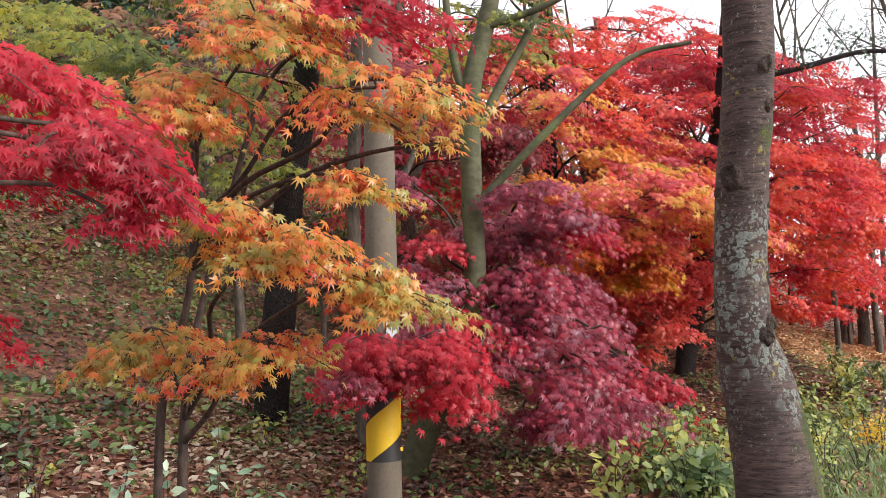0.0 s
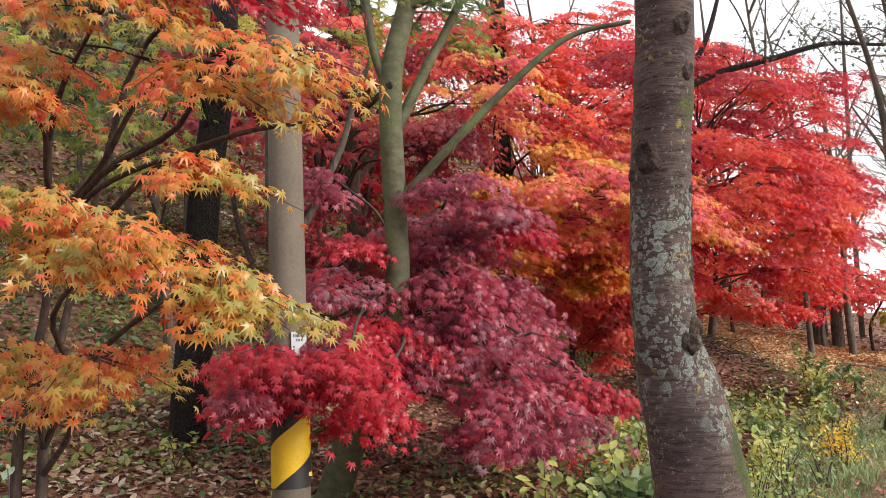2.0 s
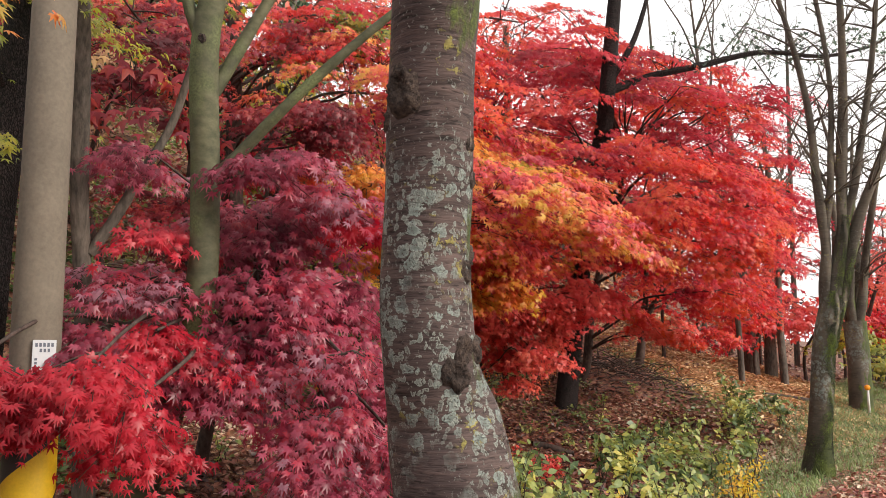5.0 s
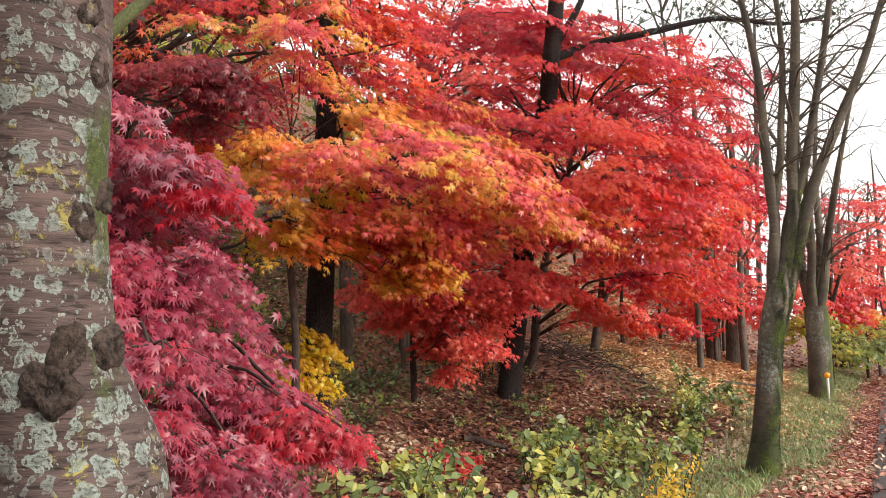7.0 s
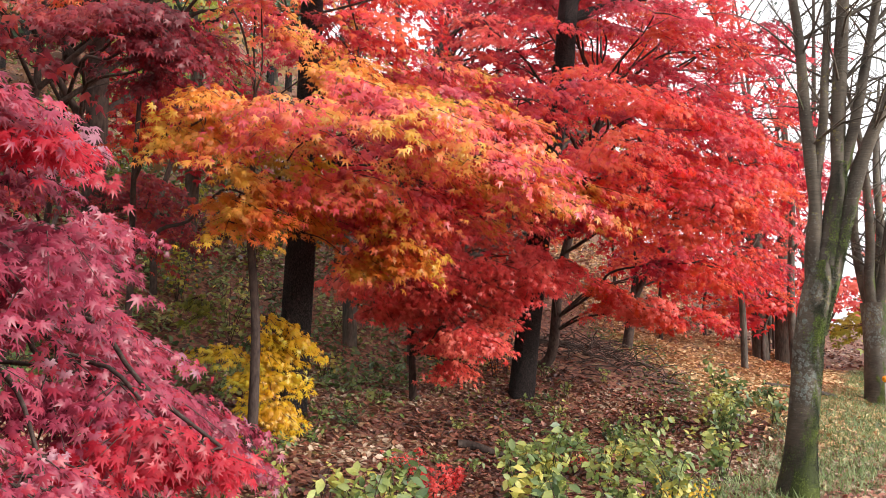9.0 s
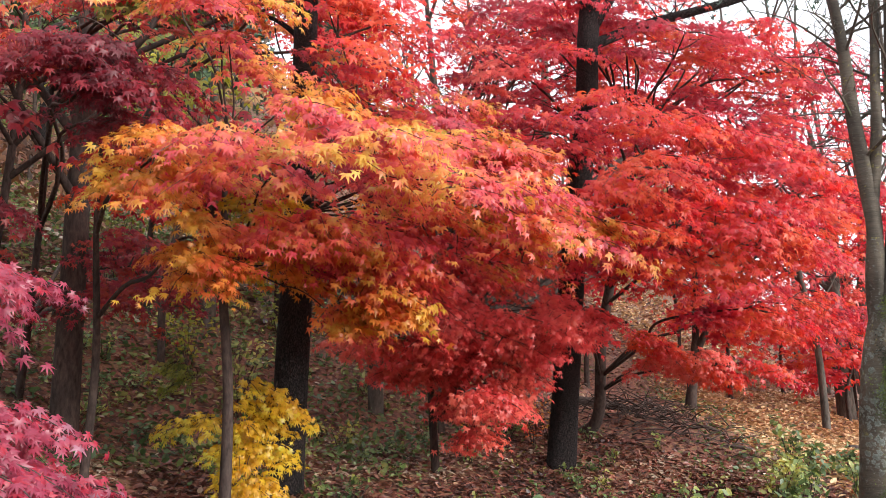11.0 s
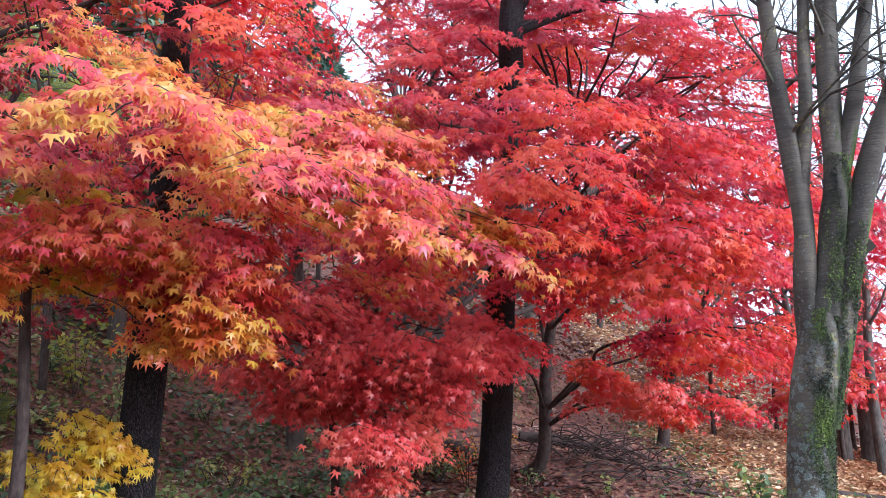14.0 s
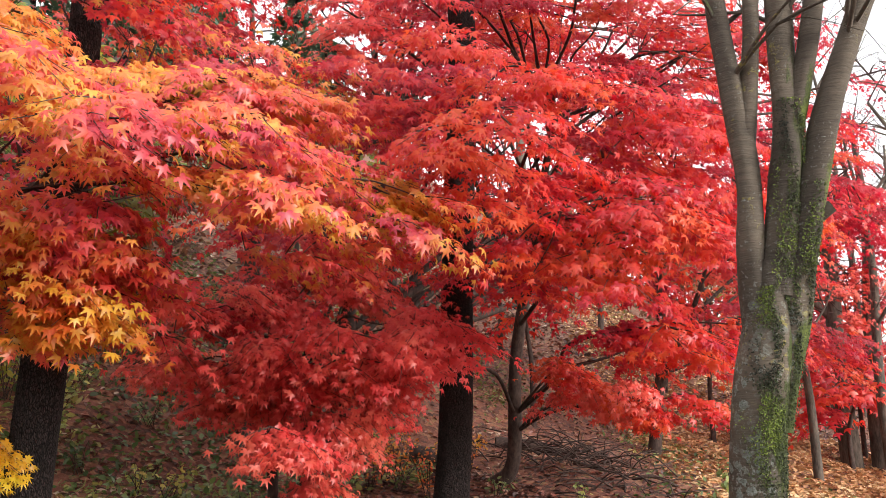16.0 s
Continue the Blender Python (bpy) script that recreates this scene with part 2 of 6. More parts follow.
def cherry_bark(name, light, dark, moss_amount, lichen=0.9, bands=1.0):
    """Satin grey bark with short level lenticels, round pale lichens, yellow lichen and moss that thickens near the foot."""
    m, n, l, p = material(name)
    pos = n.new("ShaderNodeTexCoord").outputs["Object"]
    tone = noise_node(n, l, 3.0, 5.0, pos)
    c = ramp(n, [(0.3, dark), (0.5, tuple((a + b) / 2 for a, b in zip(light, dark))), (0.7, light)])
    l.new(tone.outputs[0], c.inputs[0])
    band = noise_node(n, l, 1.0, 4.0, pos, (5.0, 5.0, 55.0), 0.7)
    dash = noise_node(n, l, 1.0, 3.0, pos, (17.0, 17.0, 95.0), 0.6)
    bm_ = ramp(n, [(0.34, (0.45, 0.42, 0.41)), (0.5, (0.95, 0.95, 0.95)), (0.66, (1.4, 1.36, 1.33))])
    l.new(band.outputs[0], bm_.inputs[0])
    dm = ramp(n, [(0.36, (0.22, 0.19, 0.18)), (0.44, (1, 1, 1))])
    l.new(dash.outputs[0], dm.inputs[0])
    col = mix(n, l, "MULTIPLY", bands, c.outputs[0], bm_.outputs[0])
    col = mix(n, l, "MULTIPLY", 0.85 * bands, col, dm.outputs[0])
    warp = noise_node(n, l, 30.0, 3.0, pos)
    mpos = n.new("ShaderNodeMixRGB")
    mpos.inputs[0].default_value = 0.05
    l.new(pos, mpos.inputs[1]), l.new(warp.outputs["Color"], mpos.inputs[2])
    relief = band.outputs[0]
    up = n.new("ShaderNodeSeparateXYZ")
    l.new(pos, up.inputs[0])
    third = n.new("ShaderNodeMath")
    third.operation, third.inputs[1].default_value = "MULTIPLY", 0.25
    l.new(up.outputs[2], third.inputs[0])
    belt = ramp(n, [(0.1, (0.3, 0.3, 0.3)), (0.27, (1, 1, 1)), (0.46, (1, 1, 1)), (0.62, (0.35, 0.35, 0.35))])
    l.new(third.outputs[0], belt.inputs[0])
    for scale, lo, hi, region, tint in ((60.0, 0.6, 0.64, (2.3, 0.44, 0.54), (0.24, 0.25, 0.23)), (24.0, 0.57, 0.62, (2.9, 0.54, 0.6), (0.30, 0.26, 0.07))):
        v = noise_node(n, l, scale, 7.0, mpos.outputs[0], None, 0.6)
        vr = ramp(n, [(lo, (0, 0, 0)), (hi, (1, 1, 1))])
        l.new(v.outputs[0], vr.inputs[0])
        rg = noise_node(n, l, region[0], 4.0, pos)
        rr = ramp(n, [(region[1], (0, 0, 0)), (region[2], (1, 1, 1))])
        l.new(rg.outputs[0], rr.inputs[0])
        mask = mix(n, l, "MULTIPLY", 1.0, vr.outputs[0], rr.outputs[0])
        mask = mix(n, l, "MULTIPLY", 1.0, mask, (lichen, lichen, lichen))
        fine = noise_node(n, l, 110.0, 3.0, pos)
        fr = ramp(n, [(0.3, tuple(t * 0.6 for t in tint)), (0.7, tuple(t * 1.25 for t in tint))])
        l.new(fine.outputs[0], fr.inputs[0])
        col = mix(n, l, "MIX", mask, col, fr.outputs[0])
        relief = mix(n, l, "ADD", 0.6, relief, mask)
    for scale, radius, share, tint in ((21.0, 0.5, 0.5, (0.20, 0.24, 0.22)), (46.0, 0.48, 0.47, (0.22, 0.24, 0.215))):
        cell = n.new("ShaderNodeTexVoronoi")
        cell.inputs["Scale"].default_value = scale
        l.new(mpos.outputs[0], cell.inputs["Vector"])
        inside = ramp(n, [(radius - 0.06, (1, 1, 1)), (radius, (0, 0, 0))])
        l.new(cell.outputs["Distance"], inside.inputs[0])
        pick = ramp(n, [(share, (0, 0, 0)), (share + 0.02, (1, 1, 1))])
        l.new(cell.outputs["Color"], pick.inputs[0])
        rg = noise_node(n, l, 2.6, 4.0, pos)
        rr = ramp(n, [(0.40, (0, 0, 0)), (0.5, (1, 1, 1))])
        l.new(mix(n, l, "MULTIPLY", 1.0, rg.outputs[0], belt.outputs[0]), rr.inputs[0])
        mask = mix(n, l, "MULTIPLY", 1.0, inside.outputs[0], pick.outputs[0])
        mask = mix(n, l, "MULTIPLY", 1.0, mask, rr.outputs[0])
        grain = noise_node(n, l, 140.0, 4.0, pos)
        gr = ramp(n, [(0.36, (0.1, 0.1, 0.1)), (0.48, (1, 1, 1))])
        l.new(grain.outputs[0], gr.inputs[0])
        mask = mix(n, l, "MULTIPLY", 1.0, mask, gr.outputs[0])
        mask = mix(n, l, "MULTIPLY", 1.0, mask, (lichen, lichen, lichen))
        rim = ramp(n, [(0.0, tuple(t * 0.62 for t in tint)), (radius * 0.55, tuple(t * 0.85 for t in tint)), (radius * 0.85, tuple(t * 1.25 for t in tint))])
        l.new(cell.outputs["Distance"], rim.inputs[0])
        col = mix(n, l, "MIX", mask, col, rim.outputs[0])
        relief = mix(n, l, "ADD", 0.5, relief, mask)
    if moss_amount:
        sep = n.new("ShaderNodeSeparateXYZ")
        l.new(pos, sep.inputs[0])
        k = noise_node(n, l, 3.4, 8.0, pos, (1.0, 1.0, 0.4), 0.65)
        h = n.new("ShaderNodeMath")
        h.operation, h.inputs[1].default_value, h.inputs[2].default_value = "MULTIPLY_ADD", -0.055, moss_amount
        l.new(sep.outputs[2], h.inputs[0])
        facing = n.new("ShaderNodeVectorMath")
        facing.operation, facing.inputs[1].default_value = "DOT_PRODUCT", (0.93, 0.36, 0.0)
        l.new(n.new("ShaderNodeNewGeometry").outputs["Normal"], facing.inputs[0])
        sx = n.new("ShaderNodeMath")
        sx.operation, sx.inputs[1].default_value = "MULTIPLY_ADD", 0.17
        l.new(facing.outputs["Value"], sx.inputs[0]), l.new(h.outputs[0], sx.inputs[2])
        h = sx
        t = n.new("ShaderNodeMath")
        l.new(k.outputs[0], t.inputs[0]), l.new(h.outputs[0], t.inputs[1])
        tr = ramp(n, [(0.63, (0, 0, 0)), (0.68, (1, 1, 1))])
        l.new(t.outputs[0], tr.inputs[0])
        fine = noise_node(n, l, 90.0, 4.0, pos)
        fr = ramp(n, [(0.3, (0.018, 0.022, 0.009)), (0.5, (0.05, 0.065, 0.016)), (0.62, (0.10, 0.13, 0.024)), (0.78, (0.2, 0.25, 0.035))])
        tufts = noise_node(n, l, 5.0, 3.0, pos)
        l.new(mix(n, l, "MIX", 0.5, fine.outputs[0], tufts.outputs[0]), fr.inputs[0])
        col = mix(n, l, "MIX", tr.outputs[0], col, fr.outputs[0])
        relief = mix(n, l, "ADD", 0.5, relief, tr.outputs[0])
    l.new(col, p.inputs["Base Color"])
    p.inputs["Roughness"].default_value, p.inputs["Specular IOR Level"].default_value = 0.75, 0.3
    both = mix(n, l, "ADD", 0.6, relief, dash.outputs[0])
    bump(n, l, both, p, 0.8, 0.006)
    return m


CHERRY_BARK = cherry_bark("cherry_bark", (0.105, 0.072, 0.066), (0.034, 0.022, 0.022), 0.035, 0.82)
MOSS_BARK = cherry_bark("mossy_bark", (0.13, 0.106, 0.08), (0.042, 0.034, 0.027), 0.14, 0.6, 0.3)
PINE_BARK = plated_bark("pine_bark", (0.004, 0.003, 0.003), (0.022, 0.016, 0.016), (0.075, 0.056, 0.055))
GREEN_BARK = bark_material("smooth_green_bark", (0.055, 0.06, 0.034), (0.125, 0.125, 0.078), (2.0, 2.0, 3.0), 5.0, 0.003, (0.12, 0.14, 0.06), None, 0.7)
GREY_BARK = bark_material("grey_bark", (0.05, 0.042, 0.036), (0.16, 0.135, 0.115), (4.0, 4.0, 1.0), 6.0, 0.008)
TWIG_BARK = bark_material("twig_bark", (0.03, 0.02, 0.018), (0.11, 0.08, 0.07), (3.0, 3.0, 1.0), 9.0, 0.003)
LAWN = leaf_material("lawn_blades", [(0.1, (0.10, 0.17, 0.05)), (0.5, (0.20, 0.30, 0.09)), (0.9, (0.32, 0.40, 0.16))], 0.8, 0.7, 0.3, 0.5)
CONCRETE = plain("pole_concrete", (0.135, 0.112, 0.087), 0.88, 0, 40.0, 0.25)
TAPE_YELLOW = plain("yellow_tape", (0.72, 0.47, 0.02), 0.55, 0, 60.0, 0.12)
TAPE_BLACK = plain("black_tape", (0.02, 0.02, 0.022), 0.5, 0, 60.0, 0.3)
PLATE = plain("plate_enamel", (0.36, 0.38, 0.41), 0.4, 0, 60.0, 0.06, 0.0005)
INK = plain("ink", (0.06, 0.07, 0.10), 0.6, 0, 60.0, 0.1, 0.0005)
POST_WHITE = plain("post_paint", (0.62, 0.6, 0.56), 0.55, 0, 40.0, 0.1, 0.001)
AMBER_GLASS = plain("amber_reflector", (0.85, 0.32, 0.02), 0.2, 0, 90.0, 0.1, 0.001)


# ---- mesh building ----
def mesh_from(name, verts, faces):
    """A mesh out of an array of places and an array of faces that all have the same count of corners."""
    me = bpy.data.meshes.new(name)
    verts, faces = np.asarray(verts, np.float32), np.asarray(faces, np.int32)
    me.vertices.add(len(verts))
    me.vertices.foreach_set("co", verts.ravel())
    me.loops.add(faces.size)
    me.loops.foreach_set("vertex_index", faces.ravel())
    me.polygons.add(len(faces))
    me.polygons.foreach_set("loop_start", np.arange(0, faces.size, faces.shape[1], dtype=np.int32))
    me.polygons.foreach_set("loop_total", np.full(len(faces), faces.shape[1], np.int32))
    me.update(calc_edges=True)
    return me


def solid(name, pieces, mat, parent=None, label="", smooth=True, origin=None):
    """One mesh object out of (verts, faces) pieces given in the world's metres; origin: where its own zero lies."""
    off, vs, fs = 0, [], []
    for v, f in pieces:
        vs.append(v)
        fs.append(np.asarray(f) + off)
        off += len(v)
    v = np.concatenate(vs)
    if parent is not None:
        origin = parent.location
    o = np.array(origin if origin is not None else (0, 0, 0), float)
    me = mesh_from(name, v - o, np.concatenate(fs))
    if smooth:
        me.shade_smooth()
    me.materials.append(mat)
    ob = new(name, me)
    if parent is None:
        ob.location = o
    ob.parent = parent
    if label:
        tagged(ob, label)
    return ob


def part(name, bm, mat, parent, label="", smooth=False):
    """Links a bmesh, made in its parent's own space, as one mesh object under it."""
    me = bpy.data.meshes.new(name)
    bm.to_mesh(me)
    bm.free()
    if smooth:
        me.shade_smooth()
    me.materials.append(mat)
    ob = new(name, me)
    ob.parent = parent
    if label:
        tagged(ob, label)
    return ob


def thing(name, place, label, category, group="", kind=""):
    ob = new(name)
    ob.location = place
    return tagged(ob, label, category, group, kind)


def curve_through(pts, per=6):
    """A smooth line through pts (Catmull-Rom)."""
    p = np.asarray(pts, float)
    q = np.vstack([2 * p[0] - p[1], p, 2 * p[-1] - p[-2]])
    out = []
    for i in range(1, len(q) - 2):
        s = np.linspace(0, 1, per, endpoint=False)[:, None]
        a, b, c, d = q[i - 1], q[i], q[i + 1], q[i + 2]
        out.append(0.5 * (2 * b + (c - a) * s + (2 * a - 5 * b + 4 * c - d) * s ** 2 + (3 * b - a - 3 * c + d) * s ** 3))
    out.append(p[-1:])
    return np.vstack(out)


def tube(pts, radii, sides=8, per=6, wobble=0.0, rng=None):
    """A tapered, slightly uneven tube along a smooth line through pts."""
    line = curve_through(pts, per) if per > 1 else np.asarray(pts, float)
    n = len(line)
    r = np.interp(np.linspace(0, 1, n), np.linspace(0, 1, len(radii)), radii)
    tan = np.gradient(line, axis=0)
    tan /= np.linalg.norm(tan, axis=1)[:, None] + 1e-9
    ref = np.where(np.abs(tan[:, 2:3]) > 0.9, [[1.0, 0, 0]], [[0, 0, 1.0]])
    ref = np.tile([1.0, 0.13, 0.0], (n, 1)) if abs(tan[:, 2]).mean() > 0.6 else ref * 0 + [0.1, 0.05, 1.0]
    u = np.cross(tan, ref)
    u /= np.linalg.norm(u, axis=1)[:, None]
    w = np.cross(tan, u)
    ang = np.linspace(0, 2 * np.pi, sides, endpoint=False)
    rr = r[:, None] * np.ones((1, sides))
    if wobble:
        ph = rng.uniform(0, 6.28, 4)
        s = np.linspace(0, 1, n)[:, None] * max(3.0, n / 5)
        rr = rr * (1 + wobble * (np.sin(2 * ang + s * 1.1 + ph[0]) * 0.6 + np.sin(3 * ang - s * 1.7 + ph[1]) * 0.4 + np.sin(5 * ang + s * 2.9 + ph[2]) * 0.25 + np.sin(s * 2.3 + ph[3]) * 0.4))
    v = line[:, None] + rr[:, :, None] * (np.cos(ang)[None, :, None] * u[:, None] + np.sin(ang)[None, :, None] * w[:, None])
    i, j = np.meshgrid(np.arange(n - 1), np.arange(sides), indexing="ij")
    f = np.stack([i * sides + j, i * sides + (j + 1) % sides, (i + 1) * sides + (j + 1) % sides, (i + 1) * sides + j], -1).reshape(-1, 4)
    return v.reshape(-1, 3), f


def star(lobes, notch, droop):
    """A palmate leaf in the plane z = 0, its tip towards +y: kite-shaped lobes that share the middle."""
    v, f = [(0, 0, 0)], []
    n = len(lobes)
    mids = [(lobes[i][0] + lobes[i + 1][0]) / 2 for i in range(n - 1)]
    edges = [lobes[0][0] - 24] + mids + [lobes[-1][0] + 24]
    for a in edges:
        r = notch
        v.append((r * math.sin(radians(a)), r * math.cos(radians(a)), -droop * r * r))
    for i, (a, r) in enumerate(lobes):
        v.append((r * math.sin(radians(a)), r * math.cos(radians(a)), -droop * r * r))
        f.append((0, 1 + i, 2 + n + i, 2 + i))
    return np.array(v), np.array(f)


MAPLE7 = star([(-118, 0.5), (-78, 0.8), (-39, 0.97), (0, 1.06), (39, 0.97), (78, 0.8), (118, 0.5)], 0.36, 0.45)
MAPLE3 = star([(-62, 0.85), (0, 1.05), (62, 0.85)], 0.46, 0.4)
MAPLE5 = star([(-98, 0.66), (-48, 0.95), (0, 1.06), (48, 0.95), (98, 0.66)], 0.4, 0.45)
FALLEN = (np.array([(0, -1, 0.0), (-0.5, -0.25, 0.25), (-0.34, 0.45, 0.3), (0, 1, 0.1), (0.4, 0.4, 0.22), (0.5, -0.3, 0.12)]),
          np.array([(0, 3, 2, 1), (0, 5, 4, 3)]))
OVAL = (np.array([(0, 0, 0), (-0.36, 0.45, 0.08), (-0.3, 0.9, 0.0), (0, 1.35, -0.12), (0.3, 0.9, 0.0), (0.36, 0.45, 0.08), (0, 0.7, -0.04)]),
        np.array([(0, 6, 2, 1), (6, 3, 2, 2), (0, 5, 4, 6), (6, 4, 3, 3)])[:, :])
BLADE = (np.array([(-0.05, 0, 0), (0.05, 0, 0), (0.04, 0.3, 0.5), (-0.04, 0.3, 0.5), (0.008, 0.75, 0.85), (-0.008, 0.75, 0.85)]),
         np.array([(0, 1, 2, 3), (3, 2, 4, 5)]))
OVAL = (OVAL[0], np.array([(0, 6, 2, 1), (0, 5, 4, 6), (6, 4, 3, 2)]))


def scatter(shape, places, normals, tips, sizes):
    """Copies of a leaf shape at places, facing normals, tips pointing along tips, joined into (verts, faces)."""
    v, f = shape
    nrm = normals / (np.linalg.norm(normals, axis=1)[:, None] + 1e-9)
    y = tips - (tips * nrm).sum(1)[:, None] * nrm
    y /= np.linalg.norm(y, axis=1)[:, None] + 1e-9
    x = np.cross(y, nrm)
    s = np.asarray(sizes)[:, None, None]
    out = places[:, None] + s * (v[None, :, 0:1] * x[:, None] + v[None, :, 1:2] * y[:, None] + v[None, :, 2:3] * nrm[:, None])
    ff = f[None] + (np.arange(len(places)) * len(v))[:, None, None]
    return out.reshape(-1, 3), ff.reshape(-1, f.shape[1])


# ---- ground ----
def smooth(a, b, x):
    t = np.clip((np.asarray(x, float) - a) / (b - a), 0, 1)
    return t * t * (3 - 2 * t)


def drift(y):
    """How far the lane has swung to the side by the time it reaches y."""
    return 0.1 * np.clip(np.asarray(y, float) - 5.0, 0, 60)


def ground_height(x, y):
    x, y = np.asarray(x, float), np.asarray(y, float)
    s, xl = -x, x + drift(y)
    z = -0.015 * np.clip(y, -20, 16)
    z = z - 0.14 * np.exp(-((-xl - 2.9) / 0.8) ** 2) * smooth(0, 6, y) * smooth(22, 16, y)
    hill = smooth(80, 45, y) * smooth(-60, -25, y)
    z = z + 0.24 * np.maximum(s - 5.2, 0) * smooth(4.4, 6.4, s) * (0.4 + 0.6 * hill) * smooth(90, 60, s)
    z = z + hill * (0.36 * np.maximum(s - 9.3, 0) - 0.5 * np.maximum(s - 46, 0)) * smooth(90, 60, s)
    z = z + 0.6 * smooth(15, 19.5, y) * smooth(2.2, 5.2, s) * smooth(44, 32, y)
    lane = smooth(-0.7, -0.25, xl) * smooth(4.6, 3.4, xl)
    far = smooth(0.3, 2.0, np.abs(xl + 0.6) - 0.3) * (1 - lane)
    z = z - 0.03 * lane
    z = z + far * (0.04 * np.sin(x * 1.3 + y * 0.7) * np.sin(y * 1.1 - x * 0.4) + 0.02 * np.sin(x * 3.7 + 1) * np.sin(y * 3.1))
    z = z - 0.10 * np.maximum(x - 9, 0) * smooth(9, 14, x) * smooth(60, 9, x)
    return z


xs = np.concatenate([np.linspace(-900, -70, 16), np.linspace(-60, -15, 46), np.linspace(-14.5, 3, 101), np.linspace(3.5, 20, 18), np.linspace(30, 900, 16)])
ys = np.concatenate([np.linspace(-900, -40, 14), np.linspace(-30, -3, 28), np.linspace(-2.7, 30, 120), np.linspace(31, 70, 40), np.linspace(90, 1200, 16)])
gx, gy = np.meshgrid(xs, ys, indexing="ij")
gv = np.stack([gx, gy, ground_height(gx, gy)], -1).reshape(-1, 3)
gi, gj = np.meshgrid(np.arange(len(xs) - 1), np.arange(len(ys) - 1), indexing="ij")
q = gi * len(ys) + gj
gf = np.stack([q, q + len(ys), q + len(ys) + 1, q + 1], -1).reshape(-1, 4)
m, n, l, p = material("forest_soil")
big, fine = noise_node(n, l, 0.5, 4.0), noise_node(n, l, 22.0, 6.0)
flake = n.new("ShaderNodeTexVoronoi")
flake.inputs["Scale"].default_value = 15.0
l.new(n.new("ShaderNodeTexCoord").outputs["Object"], flake.inputs["Vector"])
c = ramp(n, [(0.2, (0.025, 0.016, 0.013)), (0.4, (0.11, 0.045, 0.032)), (0.55, (0.20, 0.075, 0.048)), (0.66, (0.26, 0.13, 0.075)), (0.74, (0.09, 0.10, 0.035)), (0.85, (0.34, 0.24, 0.15))])
tone = mix(n, l, "MIX", 0.45, flake.outputs["Color"], mix(n, l, "MIX", 0.5, big.outputs[0], fine.outputs[0]))
l.new(tone, c.inputs[0])
l.new(c.outputs[0], p.inputs["Base Color"])
p.inputs["Roughness"].default_value = 0.95
bump(n, l, fine.outputs[0], p, 1.0, 0.03)
SOIL = m
tagged(solid("ground", [(gv, gf)], SOIL), "brown forest soil under fallen leaves, rising into a hillside", "ground", kind="structure")

# the road: a thin slab beside the verge, a little above the soil
ROAD_EDGE = -0.25
ry = np.linspace(-40, 140, 181)
rv, rf = [], []
cross = [(ROAD_EDGE, -0.06), (ROAD_EDGE + 0.01, 0.012), (1.5, 0.03), (3.2, 0.012), (3.21, -0.06)]
for y in ry:
    for x, h in cross:
        rv.append((x - float(drift(y)), y, float(-0.015 * np.clip(y, -20, 16)) + h))
k = len(cross)
for i in range(len(ry) - 1):
    for j in range(k - 1):
        rf.append((i * k + j, i * k + j + 1, (i + 1) * k + j + 1, (i + 1) * k + j))
ASPHALT = plain("asphalt", (0.16, 0.155, 0.15), 0.9, 0, 120.0, 0.35, 0.004)
tagged(solid("road", [(np.array(rv), np.array(rf)[:, ::-1])], ASPHALT, smooth=False), "weathered grey asphalt lane strewn with fallen leaves", "road", kind="structure")


# ---- trees ----
def unit(v):
    v = np.asarray(v, float)
    return v / (np.linalg.norm(v) + 1e-9)


def bend(a, b, rng, sag=0.12, n=4):
    """A few points from a to b on a slightly crooked, rising line."""
    a, b = np.asarray(a, float), np.asarray(b, float)
    d = np.linalg.norm(b - a)
    pts = []
    for s in np.linspace(0, 1, n):
        pts.append(a + (b - a) * s + np.array([0, 0, sag * d * math.sin(math.pi * s)]) + rng.normal(0, 0.035 * d, 3) * math.sin(math.pi * s))
    return pts


